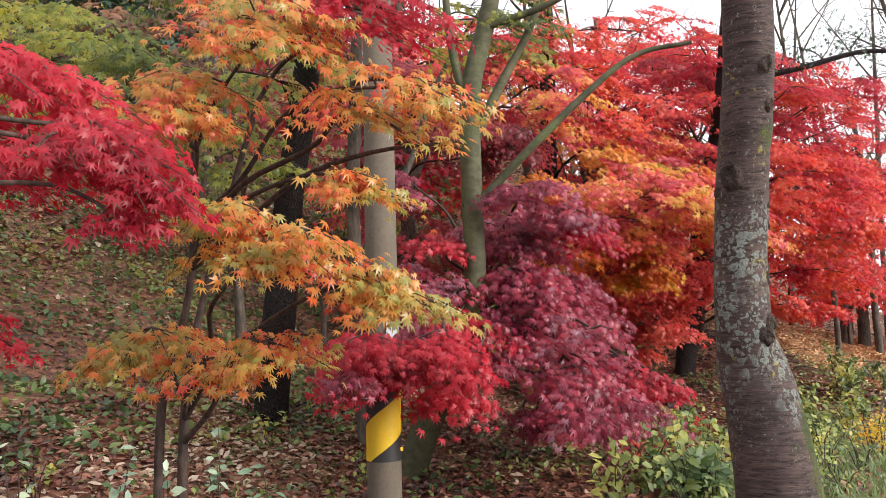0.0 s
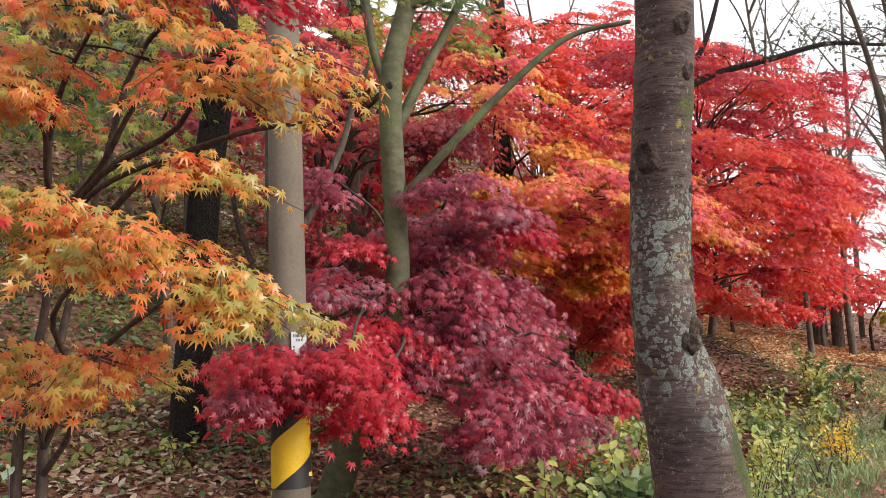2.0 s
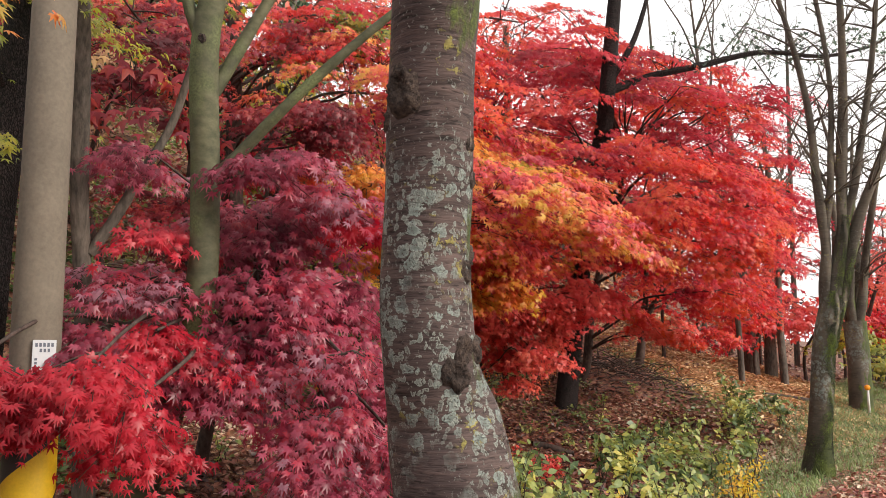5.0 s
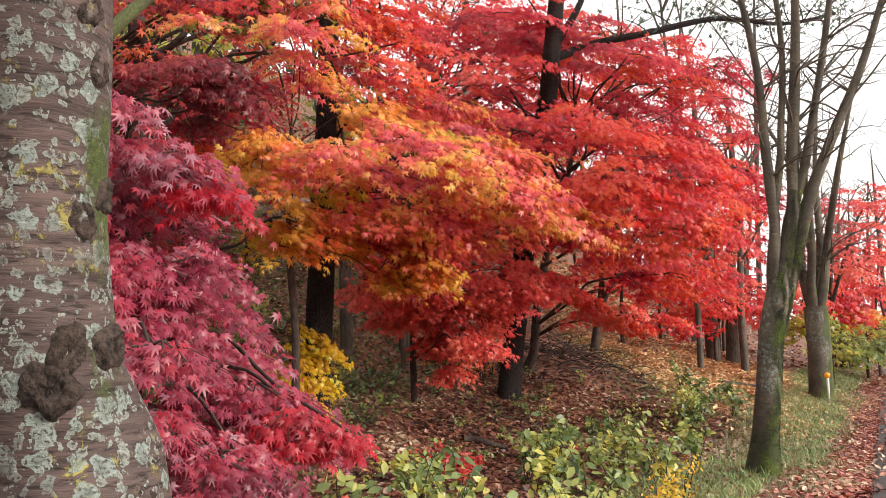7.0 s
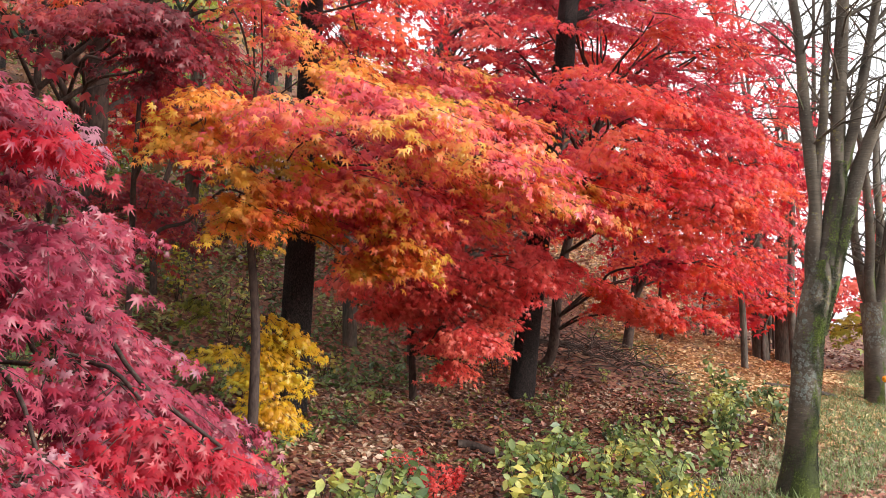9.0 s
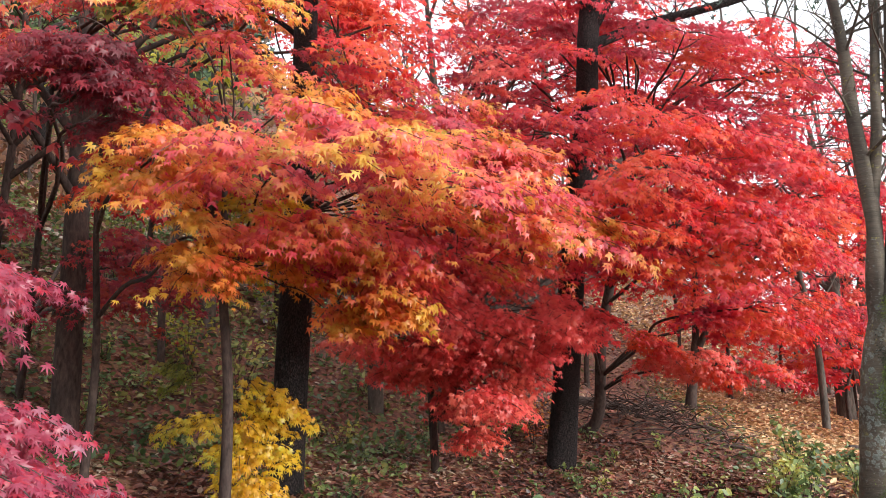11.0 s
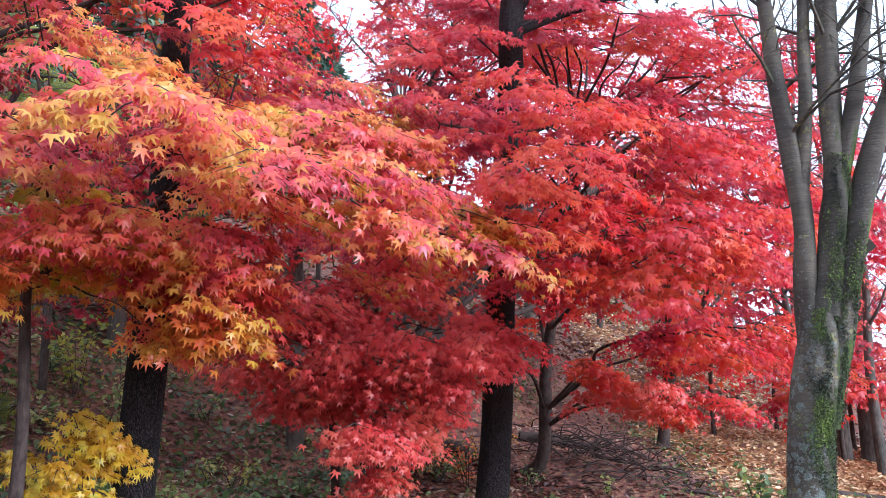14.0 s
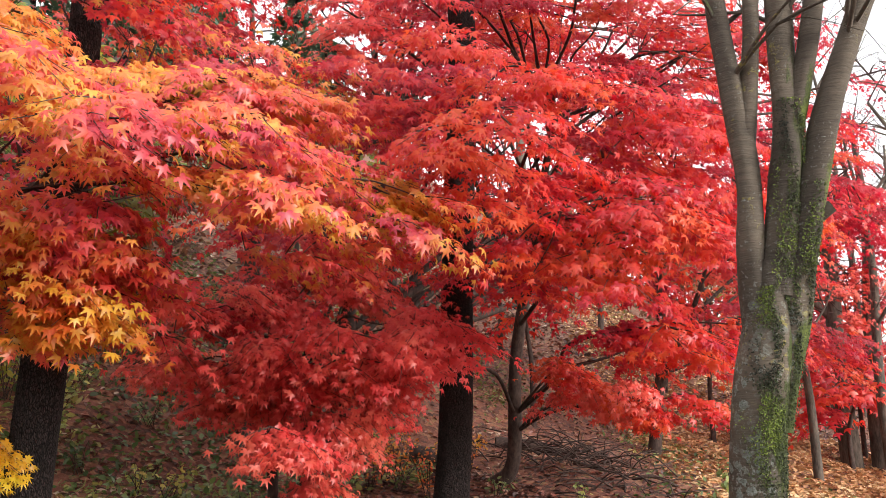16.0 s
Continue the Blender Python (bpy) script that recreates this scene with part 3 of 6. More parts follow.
def spray(centre, radius, out, count, rng, size, flat, reach=0.9):
    """Leaf places of one layered spray that fans outwards and droops, and the twigs that carry it."""
    twigs = max(4, int(round(4 + radius * 5)))
    base = math.atan2(out[1], out[0])
    ang = base + rng.uniform(-1, 1, twigs) * 1.35 * reach
    lens = radius * rng.uniform(0.7, 1.45, twigs) * (0.75 + 0.4 * np.cos(ang - base))
    drop = rng.uniform(0.12, 0.42, twigs)
    start = np.asarray(centre) - np.array([out[0], out[1], 0]) * radius * 0.45
    k = rng.integers(0, twigs, count)
    s = rng.uniform(0.12, 1.0, count) ** 0.75
    d = np.stack([np.cos(ang[k]), np.sin(ang[k]), np.zeros(count)], 1)
    side = np.stack([-d[:, 1], d[:, 0], np.zeros(count)], 1)
    off = rng.normal(0, 1, count)[:, None]
    p = start + d * (s * lens[k])[:, None] + side * off * (size * 1.0 + 0.12 * lens[k][:, None] * s[:, None])
    p[:, 2] += -0.2 * lens[k] * s - drop[k] * lens[k] * s ** 2 - 0.05 * lens[k] * s * np.abs(off[:, 0]) + rng.normal(0, flat, count)
    lean = rng.normal(0, 0.16, (twigs, 3))
    nrm = np.tile([0.2, -0.16, 0.66], (count, 1)) + d * 0.42 + lean[k] + rng.normal(0, 0.24, (count, 3))
    nrm[:, 2] = np.abs(nrm[:, 2])
    tip = d * 0.9 + side * (np.sign(off) * rng.uniform(0.0, 0.7, (count, 1))) + np.array([0, 0, -0.85]) + rng.normal(0, 0.2, (count, 3))
    lines = []
    for a, ln, dr in zip(ang, lens, drop):
        dd = np.array([math.cos(a), math.sin(a), 0])
        lines.append([start + dd * ln * u + np.array([0, 0, -0.2 * ln * u - dr * ln * u * u]) for u in (0, 0.5, 1.0)])
    return p, nrm, tip, lines


def crown_of(tree, trunk_line, crowns, size, seed, limb_radius, bark, limb_from=0.35, shape=MAPLE7, flat=0.022):
    """Limbs, twigs and leaves: crowns are (x, y, z, rx, ry, rz, sprays, spray radius, leaves a spray, material)."""
    rng = np.random.default_rng(seed)
    line = np.asarray(trunk_line, float)
    twig_tubes, groups = [], {}
    for cx, cy, cz, rx, ry_, rz, n, rad, per, mat in crowns:
        c = np.array([cx, cy, cz])
        dist = np.linalg.norm(line - c + np.array([0, 0, 0.45 * np.linalg.norm(line[0, :2] - c[:2])]), axis=1)
        dist[: int(len(line) * limb_from)] += 50
        root = line[int(np.argmin(dist))]
        lp = bend(root, c, rng, 0.1, 5)
        r0 = limb_radius * (0.55 + 0.12 * np.linalg.norm(c - root))
        solid("limb", [tube(lp, [r0, r0 * 0.35], 6, 4, 0.06, rng)], bark, tree)
        lpc = curve_through(lp, 5)
        outer = unit([(c - line[0])[0], (c - line[0])[1], 0])
        for i in range(n):
            d = rng.normal(0, 1, 3)
            d = d / np.linalg.norm(d) * rng.uniform(0.35, 1.0) ** 0.6
            p = c + d * np.array([rx, ry_, rz])
            out = unit(outer + 0.8 * np.array([d[0], d[1], 0]) + np.array([0.85, -0.1, 0]))
            r = rad * rng.uniform(0.7, 1.25)
            lp_, nr_, tp_, lines = spray(p, r, out, int(0.74 * per * (r / rad) ** 2), rng, size, flat)
            groups.setdefault(mat.name, (mat, []))[1].append((lp_, nr_, tp_))
            near = lpc[int(np.argmin(np.linalg.norm(lpc - lines[0][0], axis=1)))]
            twig_tubes.append(tube(bend(near, lines[0][0], rng, 0.05, 3), [r0 * 0.4, 0.005], 4, 2))
            for t in lines[:: 2 if rad >= 0.55 else 1]:
                twig_tubes.append(tube(t, [0.006, 0.0015], 3, 1))
    if twig_tubes:
        tagged(solid("branchwork", twig_tubes, bark, tree), kind="stuff")
    for mat, sets in groups.values():
        p, nr, tp = (np.concatenate([s[i] for s in sets]) for i in range(3))
        tagged(solid("crown", [scatter(shape, p, nr, tp, size * rng.uniform(0.6, 1.2, len(p)))], mat, tree), kind="stuff")


def rooted(x, y, sink=0.06):
    return (x, y, float(ground_height(x, y)) - sink)


def maple(label, base, stems, crowns, size=0.06, seed=1, bark=TWIG_BARK, limb_radius=0.03, shape=MAPLE7, name="maple_tree"):
    """stems: lists of points, from the ground up, with the radius at foot and head."""
    rng = np.random.default_rng(seed)
    foot = rooted(*base)
    tree = thing(name, foot, label, "tree")
    lines = []
    for pts, r0, r1 in stems:
        solid("trunk", [tube(pts, [r0 * 1.25, r0, (r0 + r1) / 2, r1], 10, 6, 0.06, rng)], bark, tree)
        lines.append(curve_through(pts, 6))
    crown_of(tree, np.vstack(lines), crowns, size, seed + 100, limb_radius, bark, shape=shape)
    return tree


def tall_tree(name, label, base, pts, radii, bark, limbs=(), sides=14, wobble=0.05, seed=3, crowns=(), size=0.06, limb_radius=0.03):
    """A bare or high-crowned tree: one trunk and limbs given as (points, radius at foot, radius at head)."""
    rng = np.random.default_rng(seed)
    tree = thing(name, rooted(*base), label, "tree")
    solid("trunk", [tube(pts, radii, sides, 8, wobble, rng)], bark, tree)
    for lp, r0, r1 in limbs:
        solid("limb", [tube(lp, [r0, r1], 8, 6, 0.06, rng)], bark, tree)
    if crowns:
        crown_of(tree, curve_through(pts, 8), crowns, size, seed + 7, limb_radius, bark)
    return tree


# the leaning cherry beside the road
CHERRY_AXIS = [(-1.42, 5.1, -0.2), (-1.45, 5.05, 0.5), (-1.49, 5.04, 0.85), (-1.54, 5.045, 1.05), (-1.535, 4.97, 1.25), (-1.526, 4.938, 1.55), (-1.495, 4.918, 1.85), (-1.443, 4.872, 2.2), (-1.4, 4.834, 2.4), (-1.33, 4.75, 2.9), (-1.28, 4.6, 4.2)]
CHERRY_RADII = [0.26, 0.215, 0.195, 0.186, 0.152, 0.14, 0.138, 0.139, 0.136, 0.13, 0.11]
tall_tree("cherry_tree", "grey cherry trunk with lichen, knots and banded bark beside the lane", (-1.42, 5.1), CHERRY_AXIS, CHERRY_RADII, CHERRY_BARK, sides=40, wobble=0.025)

# row of roadside trees with several stems
def row_tree(label, x, y, h, seed, r=0.15):
    rng = np.random.default_rng(seed)
    tree = thing("cherry_tree", rooted(x, y), label, "tree", "trees in a row along the lane")
    z = rooted(x, y)[2]
    fork = (x + rng.normal(0, 0.04), y + rng.normal(0, 0.04), z + h)
    solid("trunk", [tube([(x, y, z), (x + rng.normal(0, 0.03), y, z + h * 0.5), fork], [r * 1.2, r, r * 1.05], 18, 8, 0.07, rng)], MOSS_BARK, tree)
    twigs = []
    for i in range(4):
        a = i * 1.57 + rng.uniform(-0.4, 0.4)
        d = np.array([math.cos(a) * 0.7, math.sin(a) * 0.7, 0])
        p0 = np.array(fork) - [0, 0, 0.25]
        pts = [p0, p0 + d * 0.28 + [0, 0, 0.7], p0 + d * 0.5 + [0, 0, 1.7] + rng.normal(0, 0.08, 3), p0 + d * 1.0 + [0, 0, 3.4] + rng.normal(0, 0.15, 3), p0 + d * 1.7 + [0, 0, 5.2]]
        solid("limb", [tube(pts, [r * 0.6, r * 0.42, r * 0.3, r * 0.1], 9, 6, 0.06, rng)], MOSS_BARK, tree)
        line = curve_through(pts, 6)
        for j in range(20):
            s = line[rng.integers(8, len(line))]
            aa = rng.uniform(0, 6.28)
            e = s + np.array([math.cos(aa), math.sin(aa), 0.5]) * rng.uniform(0.5, 1.5)
            b = bend(s, e, rng, 0.08, 4)
            twigs.append(tube(b, [0.018, 0.004], 4, 2))
            for q in range(4):
                s2 = np.array(b[rng.integers(1, 4)])
                e2 = s2 + rng.normal(0, 0.35, 3) + [0, 0, 0.2]
                twigs.append(tube([s2, (s2 + e2) / 2 + rng.normal(0, 0.04, 3), e2], [0.006, 0.002], 3, 2))
    tagged(solid("branchwork", twigs, MOSS_BARK, tree), kind="stuff")
    return tree


def bare_twigs(lines, count, rng, first=0.35, reach=1.2, thick=0.02):
    """Fine branching twigs along lines, as (verts, faces) pieces."""
    out = []
    for j in range(count):
        line = lines[rng.integers(0, len(lines))]
        s = line[rng.integers(int(len(line) * first), len(line))]
        a = rng.uniform(0, 6.28)
        e = s + np.array([math.cos(a), math.sin(a), rng.uniform(0.1, 0.9)]) * rng.uniform(0.4, 1.0) * reach
        b = bend(s, e, rng, 0.08, 4)
        out.append(tube(b, [thick, thick * 0.25], 4, 2))
        for k in range(3):
            s2 = np.array(b[rng.integers(1, 4)])
            e2 = s2 + rng.normal(0, 0.28, 3) * reach + [0, 0, 0.15]
            out.append(tube([s2, (s2 + e2) / 2 + rng.normal(0, 0.04, 3), e2], [thick * 0.3, 0.0018], 3, 2))
    return out


rng = np.random.default_rng(40)
quad = thing("cherry_tree", rooted(-2.25, 13.75), "mossy forked cherry with five bare stems on the verge", "tree", "trees in a row along the lane")
solid("trunk", [tube([(-2.21, 13.72, -0.25), (-2.17, 13.70, 0.19), (-2.09, 13.65, 0.79), (-2.02, 13.63, 1.37), (-1.93, 13.61, 1.81), (-1.87, 13.60, 2.13)], [0.19, 0.145, 0.135, 0.13, 0.115, 0.085], 28, 8, 0.06, rng)], MOSS_BARK, quad)
quad_lines = []
for pts, r0, r1 in (
        ([(-1.97, 13.61, 1.65), (-1.95, 13.54, 2.08), (-1.91, 13.50, 2.41), (-1.90, 13.45, 2.75), (-1.93, 13.37, 3.32), (-2.01, 13.23, 4.70), (-2.63, 13.09, 7.69)], 0.075, 0.02),
        ([(-1.90, 13.46, 2.69), (-1.82, 13.44, 3.09), (-1.77, 13.41, 3.53), (-1.73, 13.44, 4.85), (-2.05, 13.44, 7.49)], 0.05, 0.015),
        ([(-1.87, 13.61, 1.97), (-1.77, 13.58, 2.46), (-1.71, 13.55, 2.78), (-1.68, 13.50, 3.29), (-1.54, 13.37, 4.90), (-1.51, 13.23, 7.24)], 0.085, 0.02),
        ([(-1.72, 13.56, 2.68), (-1.60, 13.56, 3.06), (-1.50, 13.55, 3.49), (-1.24, 13.65, 4.96), (-1.06, 13.79, 6.78)], 0.055, 0.015),
        ([(-1.97, 13.70, 1.33), (-1.84, 13.68, 1.81), (-1.74, 13.66, 2.17), (-1.56, 13.65, 2.82), (-1.33, 13.69, 3.40), (-0.93, 13.93, 4.45), (-0.42, 14.28, 6.27)], 0.085, 0.02)):
    solid("stem", [tube(pts, [r0, r0 * 0.85, r0 * 0.7, r1], 20, 8, 0.10, rng)], MOSS_BARK, quad)
    quad_lines.append(curve_through(pts, 8))
solid("stub", [tube([(-1.74, 13.65, 2.29), (-1.66, 13.68, 2.34), (-1.59, 13.69, 2.38)], [0.045, 0.04, 0.03], 12, 5, 0.12, rng)], MOSS_BARK, quad, "dark broken branch stub")
tagged(solid("branchwork", bare_twigs(quad_lines, 120, rng, 0.6, 1.0, 0.014), MOSS_BARK, quad), kind="stuff")

def moss_on(pts, radii, z0, z1, heading, width, count, tree):
    """Tufts of moss in ragged patches on one side of a trunk, and all round its foot."""
    line = curve_through(pts, 10)
    r = np.interp(np.linspace(0, 1, len(line)), np.linspace(0, 1, len(radii)), radii)
    k = rng.integers(0, len(line), count)
    f = rng.uniform(0, 1, count)[:, None]
    k2 = np.minimum(k + 1, len(line) - 1)
    c = line[k] * (1 - f) + line[k2] * f
    foot = smooth(z0 + 0.65, z0 + 0.2, c[:, 2])
    a = radians(heading) + rng.normal(0, 1, count) * radians(width) * (1 + 2.2 * foot)
    keep = (np.sin(c[:, 2] * 7 + 2.2 * np.sin(a * 2.5)) + np.sin(c[:, 2] * 17 + a * 5) * 0.7 + 1.6 * foot + rng.normal(0, 0.35, count) > -0.45) & (c[:, 2] > z0) & (c[:, 2] < z1)
    out = np.stack([np.cos(a), np.sin(a), np.zeros(count)], 1)[keep]
    m = len(out)
    tufts = scatter(FALLEN, c[keep] + out * (r[k][keep] * 1.01 + rng.uniform(-0.004, 0.006, m))[:, None], out + rng.normal(0, 1.0, (m, 3)), rng.normal(0, 1, (m, 3)) + [0, 0, -0.6], rng.uniform(0.003, 0.008, m))
    tagged(solid("moss", [tufts], MOSS, tree, smooth=False), "dark and bright green moss clinging to the bark", kind="stuff")


moss_on([(-2.21, 13.72, -0.25), (-2.17, 13.70, 0.19), (-2.09, 13.65, 0.79), (-2.02, 13.63, 1.37), (-1.93, 13.61, 1.81), (-1.87, 13.60, 2.13)], [0.19, 0.145, 0.135, 0.13, 0.115, 0.085], -0.2, 2.0, -32, 27, 24000, quad)
moss_on([(-1.97, 13.70, 1.33), (-1.84, 13.68, 1.81), (-1.74, 13.66, 2.17), (-1.56, 13.65, 2.82), (-1.33, 13.69, 3.40)], [0.085, 0.08, 0.07, 0.06], 0.5, 2.5, -30, 30, 8000, quad)
moss_on([(-1.87, 13.61, 1.97), (-1.77, 13.58, 2.46), (-1.71, 13.55, 2.78), (-1.68, 13.50, 3.29)], [0.085, 0.08, 0.075], 0.5, 2.9, -35, 32, 6000, quad)

row_tree("forked mossy cherry with several bare stems on the verge", -3.3, 24.0, 2.1, 12, 0.24)
row_tree("forked bare cherry further along the verge", -4.5, 36.0, 1.5, 14)
row_tree("forked bare cherry further along the verge", -5.4, 45.0, 1.5, 15)

# dark pines
tall_tree("pine_tree", "dark furrowed pine trunk on the leafy slope", (-7.36, 12.04), [(-7.36, 12.04, 0.1), (-7.32, 12.07, 1.93), (-7.30, 12.09, 3.04), (-7.30, 12.12, 3.82), (-7.22, 12.08, 5.47), (-7.22, 12.13, 9.0)], [0.19, 0.168, 0.155, 0.14, 0.11], PINE_BARK, [([(-7.34, 12.21, 3.62), (-6.97, 11.98, 3.98), (-6.43, 11.77, 4.17)], 0.035, 0.012), ([(-7.34, 12.28, 5.29), (-7.69, 11.98, 5.71), (-8.30, 11.65, 5.92)], 0.04, 0.012)], sides=28, wobble=0.05)
tall_tree("pine_tree", "tall dark pine trunk with one long side limb", (-6.98, 16.36), [(-6.98, 16.36, -0.06), (-6.82, 16.35, 1.18), (-6.23, 15.82, 3.05), (-5.52, 15.19, 4.82), (-5.25, 14.91, 5.65), (-5.08, 14.91, 7.06), (-4.43, 14.18, 9.08)], [0.235, 0.185, 0.168, 0.15, 0.135, 0.105, 0.06], PINE_BARK,
          [([(-5.28, 14.94, 5.54), (-4.76, 15.43, 5.82), (-4.09, 15.90, 5.99), (-3.24, 16.57, 6.24), (-2.41, 17.29, 6.20), (-1.71, 17.78, 6.37)], 0.075, 0.02), ([(-5.25, 14.91, 5.65), (-4.86, 15.14, 6.41), (-4.58, 15.33, 7.43)], 0.07, 0.03), ([(-5.67, 15.30, 4.51), (-5.42, 15.54, 4.62), (-5.22, 15.66, 4.67)], 0.04, 0.025)], sides=28)
tall_tree("pine_tree", "dark furrowed pine trunk behind the orange maple", (-7.22, 6.18), [(-7.26, 6.18, 0.34), (-7.09, 6.16, 1.38), (-6.85, 6.12, 2.72), (-6.54, 6.10, 3.98), (-6.33, 6.10, 5.84), (-6.68, 6.53, 9.41)], [0.2, 0.16, 0.14, 0.1], PINE_BARK, [([(-6.71, 6.10, 3.37), (-6.39, 5.80, 3.64), (-6.06, 5.40, 3.77)], 0.03, 0.012), ([(-6.38, 6.10, 5.08), (-6.75, 6.41, 5.48), (-7.27, 6.62, 5.68)], 0.04, 0.012)], sides=24)

# green-barked tree
tall_tree("green_barked_tree", "smooth green-barked tree with a long side limb", (-5.35, 6.35),
          [(-5.4, 6.35, -0.2), (-5.15, 6.4, 0.4), (-4.8, 6.42, 1.1), (-4.53, 6.4, 1.75), (-4.52, 6.4, 2.5), (-4.42, 6.3, 3.5), (-4.25, 6.4, 4.3), (-4.0, 6.5, 5.6)], [0.16, 0.14, 0.12, 0.105, 0.1, 0.095, 0.08, 0.06], GREEN_BARK,
          [([(-4.5, 6.42, 2.45), (-4.3, 6.5, 2.65), (-3.95, 6.65, 3.0), (-3.6, 6.9, 3.4), (-3.2, 7.2, 3.78), (-2.75, 7.45, 3.86)], 0.05, 0.02),
           ([(-4.43, 6.32, 3.35), (-4.5, 6.2, 3.7), (-4.56, 6.15, 4.3), (-4.6, 6.1, 5.6)], 0.05, 0.03),
           ([(-4.46, 6.4, 3.1), (-4.3, 6.6, 3.6), (-4.05, 6.8, 4.2), (-3.7, 7.0, 5.2)], 0.05, 0.03),
           ([(-4.3, 6.35, 4.1), (-3.7, 6.6, 4.25), (-3.1, 6.9, 4.6), (-2.4, 7.2, 5.0)], 0.04, 0.015)], sides=20, wobble=0.03, crowns=[
    (-4.42, 7.01, 4.47, 0.72, 0.58, 0.24, 7, 0.4, 60, OLIVE),
    (-5.27, 6.72, 4.49, 0.38, 0.30, 0.31, 4, 0.4, 60, OLIVE),
], limb_radius=0.018)

# maples
maple("crimson Japanese maple reaching over the slope", (-4.11, 0.73), [([rooted(-4.11, 0.73), (-4.5, 0.8, 1.0), (-3.86, 1.11, 1.95), (-3.93, 1.36, 2.80)], 0.06, 0.03)], [
    (-3.94, 2.13, 2.56, 0.48, 0.38, 0.17, 8, 0.38, 150, CRIMSON),
    (-3.29, 2.21, 2.20, 0.30, 0.24, 0.11, 6, 0.34, 140, CRIMSON),
    (-3.11, 2.25, 2.02, 0.16, 0.13, 0.07, 3, 0.28, 110, CRIMSON),
    (-3.09, 2.17, 1.78, 0.10, 0.10, 0.09, 3, 0.18, 50, CRIMSON),
    (-4.05, 1.85, 2.22, 0.37, 0.30, 0.17, 5, 0.38, 150, CRIMSON),
    (-4.68, 2.27, 1.42, 0.10, 0.10, 0.15, 3, 0.22, 70, CRIMSON),
], seed=21, size=0.05)
maple("orange and yellow Japanese maple on twin slender stems", (-5.11, 3.63), [([rooted(-5.17, 3.59), (-5.18, 3.62, 0.87), (-4.84, 3.61, 1.61), (-4.65, 3.52, 2.54)], 0.03, 0.02), ([rooted(-5.04, 3.69), (-5.00, 3.69, 0.87), (-4.95, 3.81, 1.62), (-4.48, 3.91, 2.92)], 0.03, 0.02)], [
    (-3.68, 3.37, 3.06, 0.72, 0.58, 0.29, 11, 0.38, 150, ORANGE),
    (-3.01, 3.73, 2.67, 0.38, 0.30, 0.14, 6, 0.32, 120, ORANGE),
    (-3.50, 3.88, 3.30, 0.61, 0.49, 0.15, 7, 0.38, 140, CRIMSON),
    (-3.03, 3.38, 2.11, 0.26, 0.21, 0.08, 4, 0.28, 100, ORANGE),
    (-3.49, 2.93, 1.94, 0.28, 0.23, 0.08, 5, 0.3, 150, ORANGE),
    (-3.14, 3.20, 1.77, 0.44, 0.35, 0.08, 7, 0.3, 150, ORANGE),
    (-2.98, 3.49, 1.57, 0.32, 0.26, 0.10, 6, 0.3, 150, ORANGE),
    (-4.47, 3.12, 1.30, 0.37, 0.29, 0.11, 6, 0.32, 130, ORANGE),
    (-4.01, 3.34, 1.15, 0.32, 0.26, 0.06, 4, 0.3, 120, ORANGE),
    (-3.50, 3.35, 1.28, 0.30, 0.24, 0.07, 4, 0.28, 110, ORANGE),
    (-4.11, 3.11, 2.64, 0.51, 0.40, 0.22, 7, 0.36, 140, ORANGE),
    (-2.72, 3.83, 2.63, 0.17, 0.14, 0.07, 3, 0.25, 70, ORANGE),
    (-2.65, 3.82, 2.30, 0.17, 0.13, 0.04, 2, 0.2, 35, ORANGE),
    (-4.66, 2.93, 3.27, 0.57, 0.46, 0.23, 6, 0.38, 150, OLIVE),
], seed=22, size=0.05)
maple("tree with olive and yellow-green leaves", (-9.46, 7.42), [([rooted(-9.46, 7.42), (-9.42, 7.32, 1.89), (-9.16, 7.02, 3.03), (-8.84, 6.63, 5.42)], 0.07, 0.03), ([(-9.38, 7.27, 2.08), (-9.75, 7.03, 3.04), (-9.91, 6.43, 4.95)], 0.05, 0.025)], [
    (-7.20, 4.44, 3.99, 1.30, 1.04, 0.65, 12, 0.7, 156, OLIVE),
    (-6.96, 5.97, 4.24, 1.13, 0.90, 0.66, 9, 0.7, 144, OLIVE),
    (-6.88, 5.47, 3.25, 0.88, 0.70, 0.38, 6, 0.6, 108, OLIVE),
    (-8.49, 4.06, 4.52, 1.00, 0.80, 0.56, 7, 0.7, 144, OLIVE),
], size=0.07, seed=23, shape=MAPLE5, bark=GREY_BARK)
